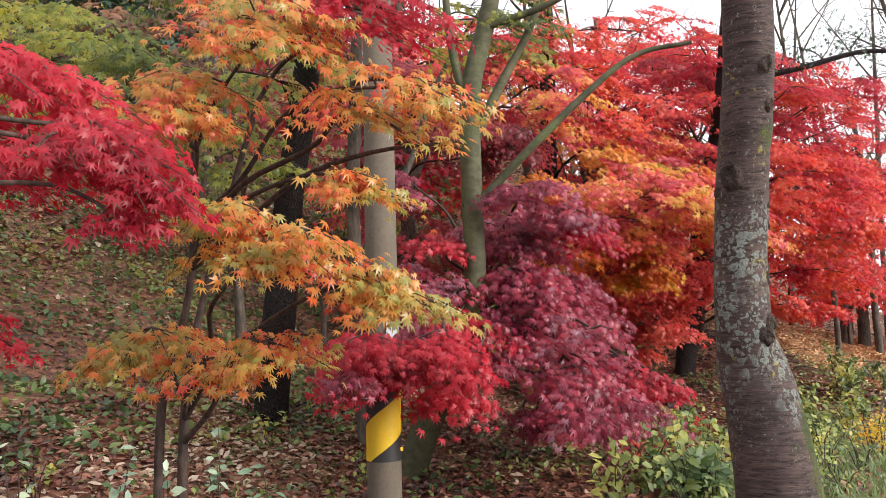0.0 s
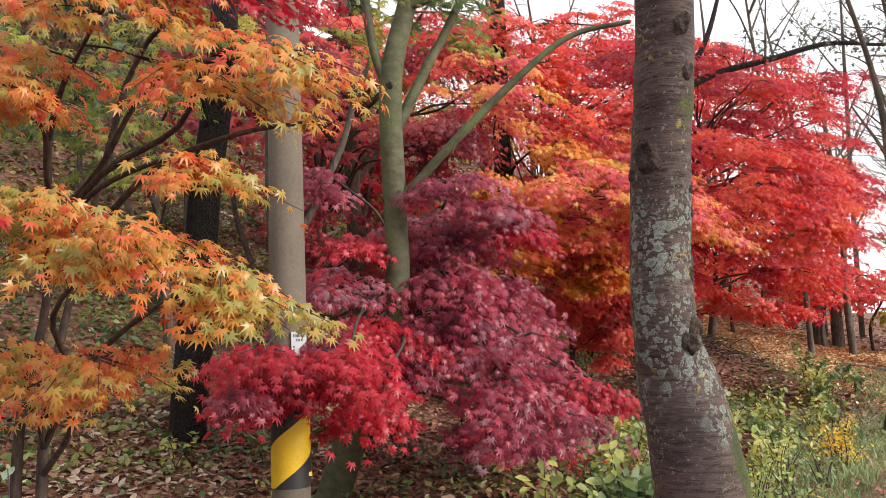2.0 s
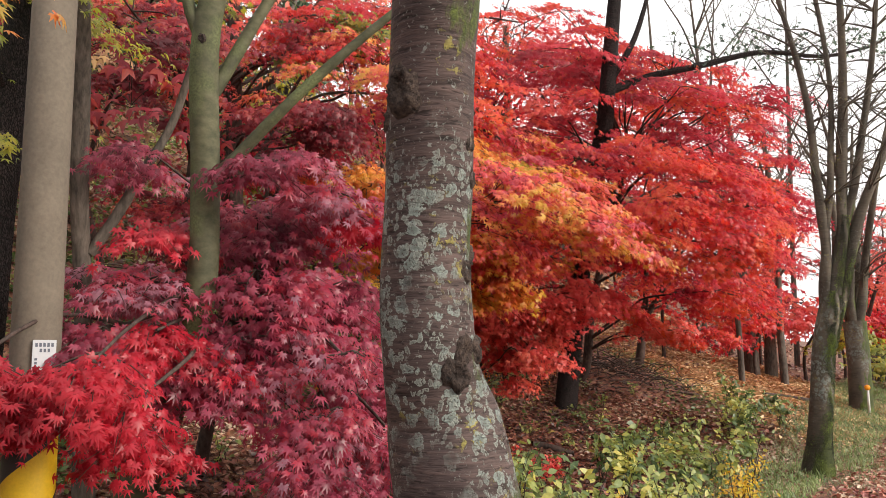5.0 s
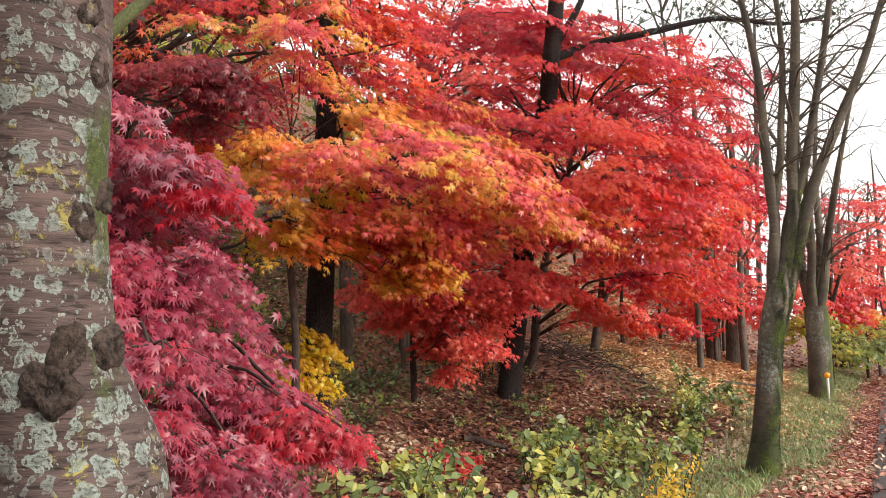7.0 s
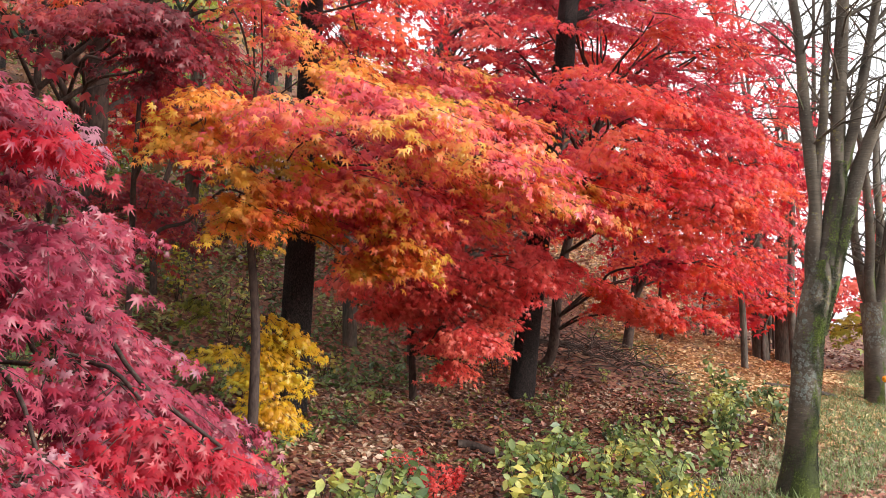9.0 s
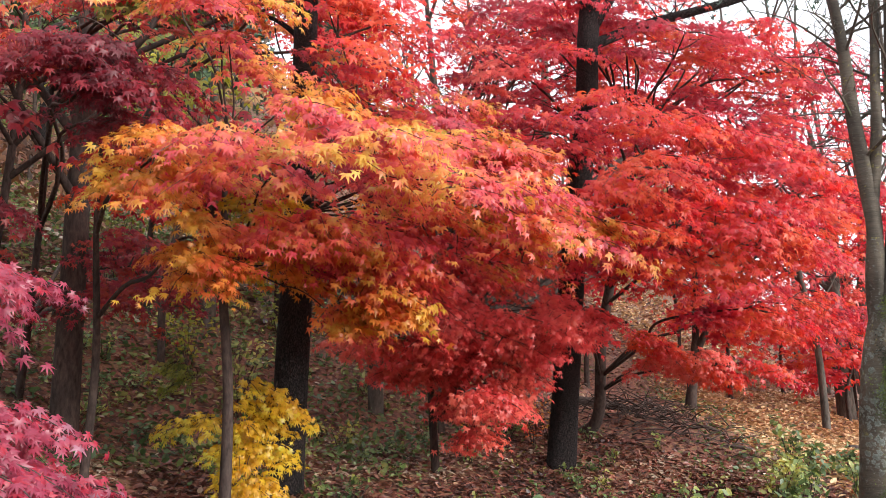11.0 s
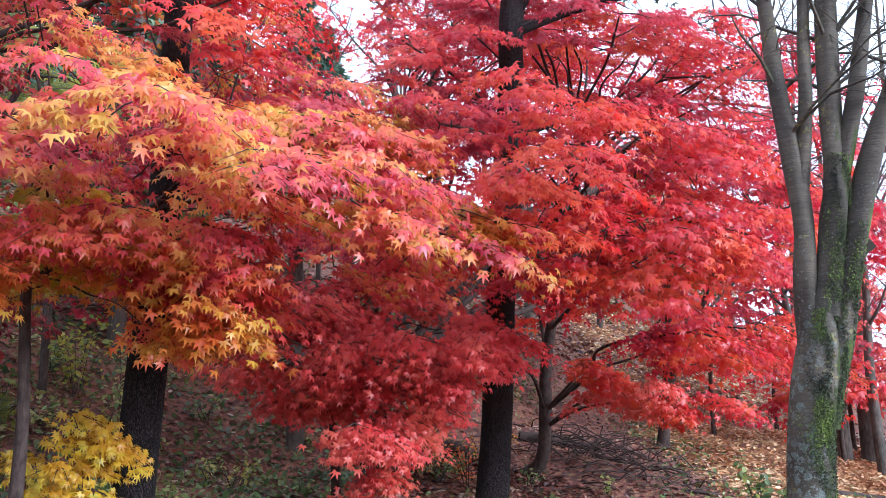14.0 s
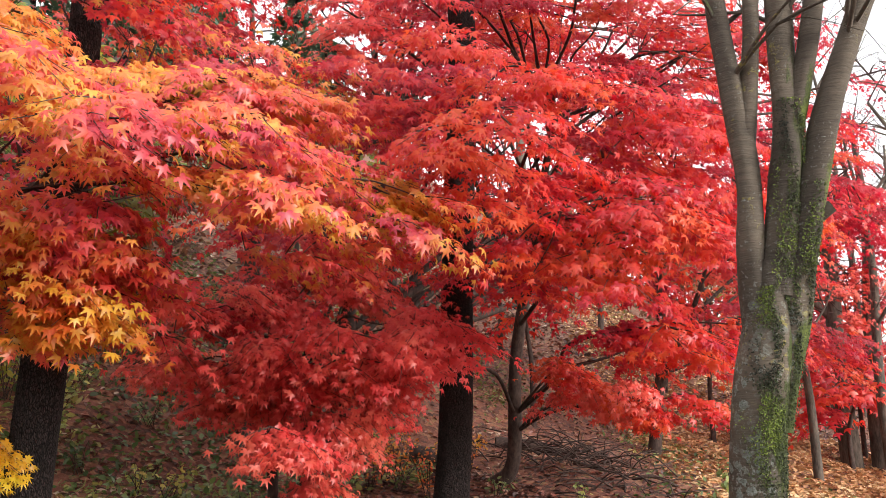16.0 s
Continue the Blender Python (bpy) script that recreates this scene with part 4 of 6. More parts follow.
maple("magenta and purple Japanese maple with layered sprays", (-6.46, 7.91), [([rooted(-6.46, 7.91), (-6.13, 7.81, 0.80), (-5.60, 7.70, 1.41), (-5.27, 7.59, 2.02)], 0.06, 0.03)], [
    (-4.47, 6.82, 2.30, 0.40, 0.36, 0.18, 7, 0.36, 150, MAGENTA),
    (-4.46, 7.19, 2.43, 0.35, 0.32, 0.16, 6, 0.36, 150, MAGENTA),
    (-4.32, 6.83, 1.81, 0.38, 0.34, 0.17, 7, 0.36, 150, MAGENTA),
    (-4.07, 6.71, 1.40, 0.35, 0.32, 0.16, 6, 0.36, 150, MAGENTA),
    (-3.68, 6.77, 0.92, 0.30, 0.27, 0.14, 6, 0.36, 150, MAGENTA),
    (-3.53, 6.55, 0.65, 0.25, 0.23, 0.11, 4, 0.36, 150, MAGENTA),
    (-3.46, 7.21, 0.70, 0.25, 0.23, 0.11, 4, 0.36, 150, MAGENTA),
    (-4.40, 5.39, 1.10, 0.53, 0.42, 0.14, 8, 0.34, 160, CRIMSON),
    (-4.78, 5.11, 0.99, 0.32, 0.25, 0.14, 4, 0.34, 144, CRIMSON),
    (-4.43, 6.31, 1.25, 0.56, 0.45, 0.17, 8, 0.38, 160, MAGENTA),
    (-4.10, 7.32, 1.72, 0.58, 0.46, 0.25, 9, 0.4, 168, MAGENTA),
    (-4.20, 7.77, 1.05, 0.48, 0.38, 0.24, 9, 0.4, 168, MAGENTA),
    (-4.27, 7.78, 0.52, 0.43, 0.35, 0.20, 6, 0.38, 168, MAGENTA),
    (-4.65, 7.25, 2.23, 0.43, 0.35, 0.26, 6, 0.38, 160, MAGENTA),
    (-5.78, 6.78, 2.99, 0.47, 0.38, 0.14, 5, 0.38, 152, MAGENTA),
    (-6.12, 6.96, 2.02, 0.68, 0.54, 0.29, 8, 0.42, 160, MAGENTA),
    (-5.26, 7.58, 1.63, 0.66, 0.53, 0.24, 6, 0.42, 160, MAGENTA),
    (-4.52, 5.87, 0.77, 0.19, 0.15, 0.11, 3, 0.3, 112, CRIMSON),
    (-5.10, 9.11, 0.63, 0.51, 0.41, 0.21, 6, 0.38, 168, MAGENTA),
    (-4.76, 7.65, 2.48, 0.27, 0.21, 0.15, 4, 0.34, 144, MAGENTA),
    (-4.73, 7.90, 1.85, 0.31, 0.25, 0.18, 6, 0.34, 152, MAGENTA),
    (-4.86, 8.28, 1.18, 0.37, 0.30, 0.21, 6, 0.36, 168, MAGENTA),
    (-4.71, 7.93, 0.40, 0.34, 0.28, 0.15, 6, 0.34, 160, MAGENTA),
    (-4.58, 8.60, 0.78, 0.46, 0.37, 0.17, 6, 0.36, 168, MAGENTA),
    (-5.34, 8.42, 1.96, 0.24, 0.19, 0.17, 4, 0.32, 128, MAGENTA),
    (-4.84, 6.09, 1.76, 0.35, 0.30, 0.12, 6, 0.36, 140, MAGENTA),
    (-4.83, 5.80, 1.46, 0.30, 0.30, 0.10, 5, 0.34, 140, MAGENTA),
    (-4.34, 5.93, 1.44, 0.30, 0.30, 0.10, 5, 0.34, 140, CRIMSON),
    (-4.39, 4.87, 1.26, 0.22, 0.20, 0.06, 3, 0.30, 120, CRIMSON),
    (-3.97, 5.29, 1.25, 0.22, 0.20, 0.06, 4, 0.30, 120, CRIMSON),
    (-4.39, 4.66, 1.00, 0.15, 0.15, 0.08, 3, 0.26, 90, MAGENTA),
    (-3.78, 5.36, 1.01, 0.15, 0.15, 0.10, 3, 0.26, 90, CRIMSON),
    (-4.88, 6.29, 2.13, 0.30, 0.30, 0.10, 4, 0.34, 130, CRIMSON),
    (-3.93, 6.57, 2.57, 0.30, 0.30, 0.08, 5, 0.34, 140, MAGENTA),
    (-3.87, 6.95, 2.40, 0.30, 0.25, 0.08, 5, 0.34, 140, MAGENTA),
    (-3.86, 7.20, 2.26, 0.20, 0.20, 0.06, 3, 0.28, 110, CRIMSON),
    (-3.58, 7.83, 0.84, 0.25, 0.22, 0.06, 4, 0.30, 130, CRIMSON),
    (-3.36, 8.03, 0.74, 0.12, 0.12, 0.05, 3, 0.24, 100, CRIMSON),
    (-3.42, 6.61, 1.28, 0.20, 0.20, 0.06, 3, 0.28, 90, MAGENTA),
], seed=24)
maple("dark plum-red maple deeper in the wood", (-10.14, 10.33), [([rooted(-10.14, 10.33), (-10.04, 10.34, 2.22), (-9.60, 10.23, 3.77), (-9.26, 10.11, 5.33)], 0.04, 0.025)], [
    (-8.15, 8.66, 4.74, 0.80, 0.64, 0.73, 11, 0.55, 195, PLUM),
    (-8.37, 8.75, 2.88, 0.99, 0.80, 0.60, 11, 0.55, 195, PLUM),
    (-6.72, 9.77, 3.95, 0.66, 0.53, 0.33, 7, 0.5, 180, PLUM),
    (-6.64, 9.31, 4.02, 0.61, 0.49, 0.22, 8, 0.45, 195, PLUM),
    (-6.29, 9.39, 3.97, 0.62, 0.49, 0.20, 9, 0.42, 165, PLUM),
    (-8.57, 10.80, 2.73, 0.70, 0.56, 0.56, 8, 0.55, 195, PLUM),
    (-9.17, 11.32, 2.90, 0.80, 0.64, 0.40, 7, 0.5, 180, PLUM),
    (-7.61, 10.24, 5.31, 0.66, 0.53, 0.66, 7, 0.6, 180, PLUM),
    (-8.51, 8.80, 5.70, 0.66, 0.53, 0.52, 8, 0.6, 180, PLUM),
    (-7.47, 12.32, 6.54, 0.88, 0.71, 0.62, 8, 0.7, 172, CORAL),
    (-7.35, 11.02, 5.56, 0.73, 0.58, 0.49, 7, 0.6, 172, CORAL),
    (-6.95, 15.21, 7.24, 1.22, 0.97, 0.55, 7, 0.8, 165, RED),
    (-13.03, 13.90, 3.29, 1.05, 0.84, 0.38, 8, 0.55, 142, CRIMSON),
    (-14.04, 12.81, 3.79, 0.67, 0.54, 0.38, 5, 0.55, 135, PLUM),
], seed=25, shape=MAPLE5)
maple("amber maple beside the magenta one", (-7.75, 10.08), [([rooted(-7.75, 10.08), (-7.65, 10.09, 1.64), (-7.33, 9.88, 2.78), (-7.12, 9.78, 3.61)], 0.035, 0.02)], [
    (-5.84, 9.69, 3.17, 0.43, 0.35, 0.37, 9, 0.42, 200, AMBER),
    (-7.37, 10.04, 3.52, 0.42, 0.34, 0.35, 4, 0.45, 180, RED),
    (-5.78, 10.11, 2.49, 0.38, 0.30, 0.32, 6, 0.38, 170, AMBER),
], seed=26)
maple("flame-coloured Japanese maple with a wide drooping crown", (-6.48, 10.76), [([rooted(-6.48, 10.76), (-6.48, 10.76, 1.33), (-6.55, 10.71, 2.33), (-6.51, 10.68, 3.10), (-6.54, 10.71, 3.71)], 0.045, 0.022), ([(-6.51, 10.78, 2.45), (-6.44, 10.96, 2.66), (-6.39, 11.23, 2.89), (-6.42, 11.55, 3.09)], 0.03, 0.018), ([(-6.39, 11.23, 2.89), (-6.87, 12.00, 3.47), (-6.73, 12.31, 3.65)], 0.018, 0.01)], [
    (-6.38, 10.86, 2.71, 0.3, 0.3, 0.16, 6, 0.3, 90, YELLOW),
    (-6.33, 11.19, 2.73, 0.2, 0.2, 0.12, 3, 0.26, 80, YELLOW),
    (-4.49, 10.29, 3.13, 0.8, 0.8, 0.28, 9, 0.45, 220, FLAME),
    (-4.22, 11.47, 2.93, 0.7, 0.8, 0.35, 10, 0.45, 220, FLAME),
    (-4.21, 12.70, 2.91, 0.6, 0.8, 0.35, 10, 0.45, 220, FLAME),
    (-5.13, 12.56, 3.70, 0.8, 0.8, 0.4, 10, 0.5, 228, FLAME),
    (-5.56, 11.23, 3.47, 0.8, 0.8, 0.4, 10, 0.5, 228, FLAME),
    (-6.11, 13.19, 4.25, 0.9, 0.9, 0.5, 8, 0.55, 228, FLAME),
    (-5.65, 10.50, 3.26, 0.7, 0.6, 0.22, 6, 0.38, 158, FLAME),
    (-6.39, 10.51, 3.33, 0.5, 0.5, 0.2, 3, 0.35, 132, AMBER),
    (-4.96, 13.11, 2.71, 0.7, 0.7, 0.3, 5, 0.4, 140, FLAME),
    (-5.08, 11.78, 2.79, 0.6, 0.6, 0.25, 4, 0.38, 140, FLAME),
    (-6.78, 12.31, 4.66, 0.9, 0.9, 0.5, 7, 0.6, 220, FLAME),
    (-7.24, 11.22, 2.61, 0.35, 0.3, 0.25, 6, 0.3, 114, YELLOW),
    (-5.95, 10.29, 4.52, 0.8, 0.9, 0.5, 6, 0.55, 202, FLAME),
    (-7.10, 14.15, 5.22, 0.9, 0.9, 0.6, 6, 0.6, 211, FLAME),
    (-5.87, 9.91, 4.76, 0.8, 0.7, 0.45, 5, 0.5, 202, FLAME),
    (-6.96, 10.15, 5.64, 0.9, 0.8, 0.5, 5, 0.55, 202, RED),
    (-6.45, 9.13, 4.33, 0.6, 0.6, 0.4, 4, 0.5, 184, FLAME),
    (-7.84, 11.62, 6.37, 1.0, 1.0, 0.6, 6, 0.65, 211, FLAME),
    (-7.45, 13.27, 6.14, 0.9, 0.9, 0.5, 5, 0.6, 193, RED),
    (-6.15, 11.66, 2.85, 0.46, 0.37, 0.21, 7, 0.36, 149, FLAME),
    (-6.24, 12.30, 2.62, 0.29, 0.23, 0.14, 4, 0.32, 132, AMBER),
    (-6.31, 11.59, 2.54, 0.23, 0.18, 0.15, 5, 0.32, 132, AMBER),
    (-6.06, 12.37, 4.07, 0.34, 0.27, 0.15, 5, 0.34, 140, AMBER),
    (-5.92, 13.13, 3.75, 0.31, 0.25, 0.13, 4, 0.34, 140, AMBER),
    (-5.16, 11.56, 2.22, 0.30, 0.30, 0.16, 6, 0.30, 120, AMBER),
    (-5.16, 11.24, 2.53, 0.40, 0.40, 0.20, 6, 0.36, 140, FLAME),
    (-5.52, 10.61, 2.68, 0.40, 0.40, 0.20, 6, 0.36, 140, FLAME),
    (-5.92, 10.52, 2.50, 0.35, 0.35, 0.18, 5, 0.34, 130, AMBER),
    (-5.44, 11.31, 2.47, 0.30, 0.30, 0.20, 6, 0.34, 130, FLAME),
    (-5.44, 11.51, 2.10, 0.25, 0.25, 0.18, 5, 0.30, 120, AMBER),
    (-5.19, 11.73, 2.42, 0.30, 0.30, 0.18, 5, 0.32, 130, FLAME),
    (-5.73, 11.31, 2.01, 0.25, 0.25, 0.14, 4, 0.30, 110, FLAME),
    (-5.40, 10.86, 2.60, 0.50, 0.50, 0.25, 6, 0.40, 150, FLAME),
    (-5.30, 11.66, 2.39, 0.40, 0.40, 0.20, 5, 0.36, 140, CORAL),
    (-4.95, 12.41, 3.74, 0.30, 0.30, 0.10, 4, 0.34, 130, AMBER),
    (-5.27, 12.25, 3.88, 0.30, 0.30, 0.10, 4, 0.34, 130, YELLOW),
    (-4.67, 12.82, 3.58, 0.25, 0.25, 0.08, 3, 0.30, 120, AMBER),
    (-4.36, 13.41, 2.93, 0.20, 0.20, 0.12, 4, 0.28, 110, AMBER),
    (-5.33, 12.17, 3.75, 0.35, 0.35, 0.10, 4, 0.34, 130, AMBER),
    (-5.12, 12.40, 3.12, 0.30, 0.30, 0.14, 4, 0.32, 120, AMBER),
    (-4.65, 13.45, 3.12, 0.20, 0.20, 0.14, 4, 0.28, 110, AMBER),
    (-5.91, 10.82, 3.00, 0.30, 0.30, 0.20, 4, 0.30, 120, YELLOW),
    (-5.70, 11.03, 3.92, 0.35, 0.35, 0.12, 4, 0.34, 130, AMBER),
], seed=27, shape=MAPLE5, size=0.063, limb_radius=0.016)
maple("small bright yellow maple shoots at the slope's foot", (-6.90, 11.35), [([rooted(-6.90, 11.35), (-6.87, 11.32, 0.59), (-6.87, 11.47, 1.11), (-6.99, 11.64, 1.47)], 0.015, 0.006)], [
    (-6.93, 11.48, 1.31, 0.22, 0.22, 0.25, 7, 0.26, 110, YELLOW),
    (-6.76, 11.27, 0.85, 0.28, 0.25, 0.28, 8, 0.28, 120, YELLOW),
    (-6.68, 11.13, 0.49, 0.25, 0.2, 0.15, 5, 0.26, 100, YELLOW),
    (-7.46, 11.02, 1.07, 0.3, 0.25, 0.15, 5, 0.3, 60, YELLOW),
    (-7.67, 10.92, 1.64, 0.2, 0.2, 0.12, 4, 0.26, 45, OLIVE),
], seed=28, limb_radius=0.008)
maple("large scarlet Japanese maple with tiered sprays", (-7.53, 17.78), [([rooted(-7.53, 17.78), (-7.22, 17.81, 1.00), (-6.91, 17.54, 2.24), (-6.37, 17.26, 3.50), (-5.82, 17.06, 4.96)], 0.09, 0.04)], [
    (-3.77, 13.98, 3.42, 0.7, 0.7, 0.4, 10, 0.5, 204, RED),
    (-3.43, 15.08, 2.80, 0.6, 0.7, 0.35, 10, 0.48, 195, RED),
    (-3.88, 15.91, 4.00, 0.8, 0.8, 0.5, 11, 0.55, 212, RED),
    (-4.14, 16.98, 4.97, 0.9, 0.8, 0.5, 10, 0.58, 204, RED),
    (-3.75, 16.90, 3.38, 0.7, 0.8, 0.5, 10, 0.55, 204, RED),
    (-4.42, 14.59, 4.38, 0.8, 0.8, 0.5, 10, 0.55, 204, RED),
    (-5.44, 15.65, 3.46, 0.9, 0.8, 0.5, 9, 0.55, 204, RED),
    (-4.14, 16.35, 2.29, 0.7, 0.8, 0.3, 9, 0.48, 187, RED),
    (-5.55, 17.85, 5.40, 1.0, 1.0, 0.6, 10, 0.65, 212, CRIMSON),
    (-5.43, 13.98, 4.26, 0.7, 0.6, 0.4, 8, 0.55, 204, RED),
    (-6.26, 15.71, 5.14, 0.9, 0.8, 0.6, 9, 0.6, 212, CRIMSON),
    (-4.10, 19.25, 4.19, 0.8, 1.0, 0.6, 10, 0.6, 195, RED),
    (-4.50, 18.64, 2.55, 0.8, 1.0, 0.3, 8, 0.5, 178, RED),
    (-5.48, 14.63, 2.17, 0.5, 0.4, 0.3, 7, 0.38, 144, CORAL),
    (-5.35, 17.54, 1.79, 0.6, 0.5, 0.25, 7, 0.42, 144, CORAL),
    (-3.86, 20.78, 4.65, 0.7, 0.9, 0.7, 8, 0.6, 187, CRIMSON),
    (-7.52, 15.99, 5.26, 0.9, 0.8, 0.6, 8, 0.6, 204, CRIMSON),
    (-6.53, 14.82, 3.56, 0.6, 0.6, 0.4, 6, 0.5, 170, RED),
    (-4.24, 15.46, 5.56, 0.8, 0.8, 0.4, 6, 0.55, 170, CRIMSON),
    (-5.99, 16.80, 6.11, 0.9, 0.9, 0.5, 6, 0.6, 195, RED),
    (-7.50, 17.82, 6.65, 1.0, 1.0, 0.6, 6, 0.65, 195, CRIMSON),
    (-5.29, 19.27, 6.47, 0.9, 1.0, 0.5, 6, 0.6, 187, RED),
    (-4.57, 16.53, 3.26, 0.9, 1.2, 0.7, 10, 0.55, 170, RED),
    (-4.27, 15.19, 3.23, 0.8, 1.0, 0.7, 8, 0.5, 170, RED),
    (-4.86, 18.08, 4.25, 0.9, 1.2, 0.8, 8, 0.6, 170, CRIMSON),
    (-4.81, 17.54, 1.69, 0.50, 0.40, 0.19, 7, 0.4, 144, RED),
    (-5.56, 17.32, 2.13, 0.53, 0.42, 0.21, 6, 0.4, 144, RED),
    (-4.90, 16.80, 5.89, 0.88, 0.71, 0.33, 6, 0.55, 161, RED),
    (-4.33, 18.97, 6.19, 0.89, 0.71, 0.45, 6, 0.6, 161, CRIMSON),
    (-6.37, 18.07, 7.11, 0.88, 0.71, 0.44, 6, 0.6, 161, CRIMSON),
    (-4.97, 17.67, 5.79, 1.15, 0.92, 0.48, 6, 0.65, 161, RED),
    (-5.40, 15.85, 6.33, 0.80, 0.64, 0.44, 6, 0.6, 170, RED),
    (-4.73, 16.68, 4.71, 0.80, 0.64, 0.53, 6, 0.6, 161, RED),
    (-6.42, 16.38, 6.84, 0.86, 0.69, 0.48, 5, 0.65, 170, CRIMSON),
    (-5.75, 14.89, 6.34, 0.70, 0.60, 0.35, 6, 0.55, 160, CRIMSON),
    (-5.41, 16.19, 6.30, 0.70, 0.60, 0.30, 5, 0.55, 160, RED),
    (-4.86, 17.52, 6.25, 0.70, 0.60, 0.30, 5, 0.55, 160, CRIMSON),
    (-4.10, 18.89, 6.01, 0.60, 0.60, 0.30, 5, 0.55, 150, RED),
    (-3.63, 18.78, 4.75, 0.50, 0.60, 0.40, 5, 0.50, 150, RED),
    (-5.98, 13.97, 5.35, 0.60, 0.60, 0.30, 5, 0.50, 150, CORAL),
    (-5.78, 14.68, 6.80, 0.60, 0.60, 0.30, 5, 0.50, 150, RED),
    (-5.52, 14.74, 5.44, 0.50, 0.50, 0.30, 4, 0.50, 150, RED),
    (-4.57, 18.20, 6.63, 0.60, 0.60, 0.30, 5, 0.50, 150, RED),
    (-3.94, 19.06, 6.33, 0.50, 0.60, 0.30, 5, 0.50, 140, CRIMSON),
], seed=29, shape=MAPLE5, size=0.064)
maple("small coral-red Japanese maple below the pines", (-7.58, 14.53), [([rooted(-7.58, 14.53), (-7.55, 14.45, 1.0), (-7.45, 14.3, 1.7), (-7.3, 14.2, 2.5)], 0.05, 0.02)], [
    (-6.61, 14.19, 1.74, 0.33, 0.30, 0.17, 7, 0.34, 105, CORAL),
    (-6.45, 14.41, 1.44, 0.29, 0.26, 0.14, 6, 0.34, 105, CORAL),
    (-7.03, 13.94, 2.02, 0.33, 0.30, 0.17, 6, 0.34, 105, CORAL),
    (-6.38, 14.62, 2.02, 0.35, 0.32, 0.18, 7, 0.34, 105, CORAL),
    (-5.98, 14.86, 2.28, 0.33, 0.30, 0.17, 6, 0.34, 105, CORAL),
    (-7.35, 13.74, 2.48, 0.35, 0.32, 0.18, 6, 0.34, 105, CORAL),
    (-6.83, 14.32, 2.48, 0.40, 0.36, 0.20, 8, 0.34, 105, CORAL),
    (-7.24, 14.18, 2.93, 0.40, 0.36, 0.20, 7, 0.34, 105, CORAL),
    (-6.55, 14.75, 2.85, 0.40, 0.36, 0.20, 8, 0.34, 105, CORAL),
    (-5.73, 14.93, 2.43, 0.29, 0.26, 0.14, 5, 0.34, 105, CORAL),
    (-7.51, 13.36, 1.96, 0.18, 0.16, 0.09, 3, 0.34, 105, CORAL),
    (-6.91, 14.66, 3.38, 0.44, 0.40, 0.22, 8, 0.34, 105, CORAL),
    (-6.92, 14.42, 1.41, 0.31, 0.25, 0.37, 9, 0.32, 89, CORAL),
    (-6.46, 14.20, 2.17, 0.90, 0.72, 0.30, 15, 0.4, 106, CORAL),
    (-6.17, 15.07, 2.05, 0.47, 0.38, 0.21, 8, 0.34, 95, CORAL),
    (-7.11, 13.49, 2.65, 0.61, 0.49, 0.23, 9, 0.38, 100, CORAL),
    (-6.82, 14.87, 3.00, 0.84, 0.67, 0.34, 11, 0.42, 106, CORAL),
    (-5.71, 13.42, 1.24, 0.36, 0.28, 0.20, 7, 0.28, 83, CORAL),
    (-6.35, 15.89, 2.59, 0.46, 0.37, 0.29, 6, 0.38, 95, CORAL),
    (-6.28, 12.34, 2.33, 0.70, 0.56, 0.35, 6, 0.45, 89, CORAL),
    (-6.40, 14.40, 1.25, 0.24, 0.19, 0.20, 3, 0.32, 71, CORAL),
    (-6.99, 13.99, 1.99, 0.62, 0.49, 0.36, 10, 0.36, 100, CORAL),
    (-6.52, 14.79, 1.63, 0.42, 0.33, 0.26, 7, 0.32, 89, CORAL),
    (-7.07, 14.54, 1.27, 0.30, 0.30, 0.15, 7, 0.30, 100, CORAL),
    (-6.92, 14.55, 0.89, 0.20, 0.20, 0.10, 4, 0.28, 90, CORAL),
    (-7.24, 14.07, 1.70, 0.35, 0.30, 0.12, 6, 0.32, 100, CORAL),
    (-7.56, 13.52, 1.69, 0.30, 0.30, 0.10, 5, 0.30, 95, CORAL),
    (-7.66, 13.26, 2.06, 0.30, 0.30, 0.12, 5, 0.32, 95, CORAL),
    (-6.45, 15.14, 1.76, 0.30, 0.30, 0.10, 5, 0.30, 95, CORAL),
    (-7.59, 13.24, 2.03, 0.25, 0.25, 0.12, 4, 0.30, 95, CORAL),
    (-7.09, 13.57, 2.52, 0.40, 0.40, 0.14, 6, 0.34, 100, RED),
], seed=30, shape=MAPLE5, limb_radius=0.018)
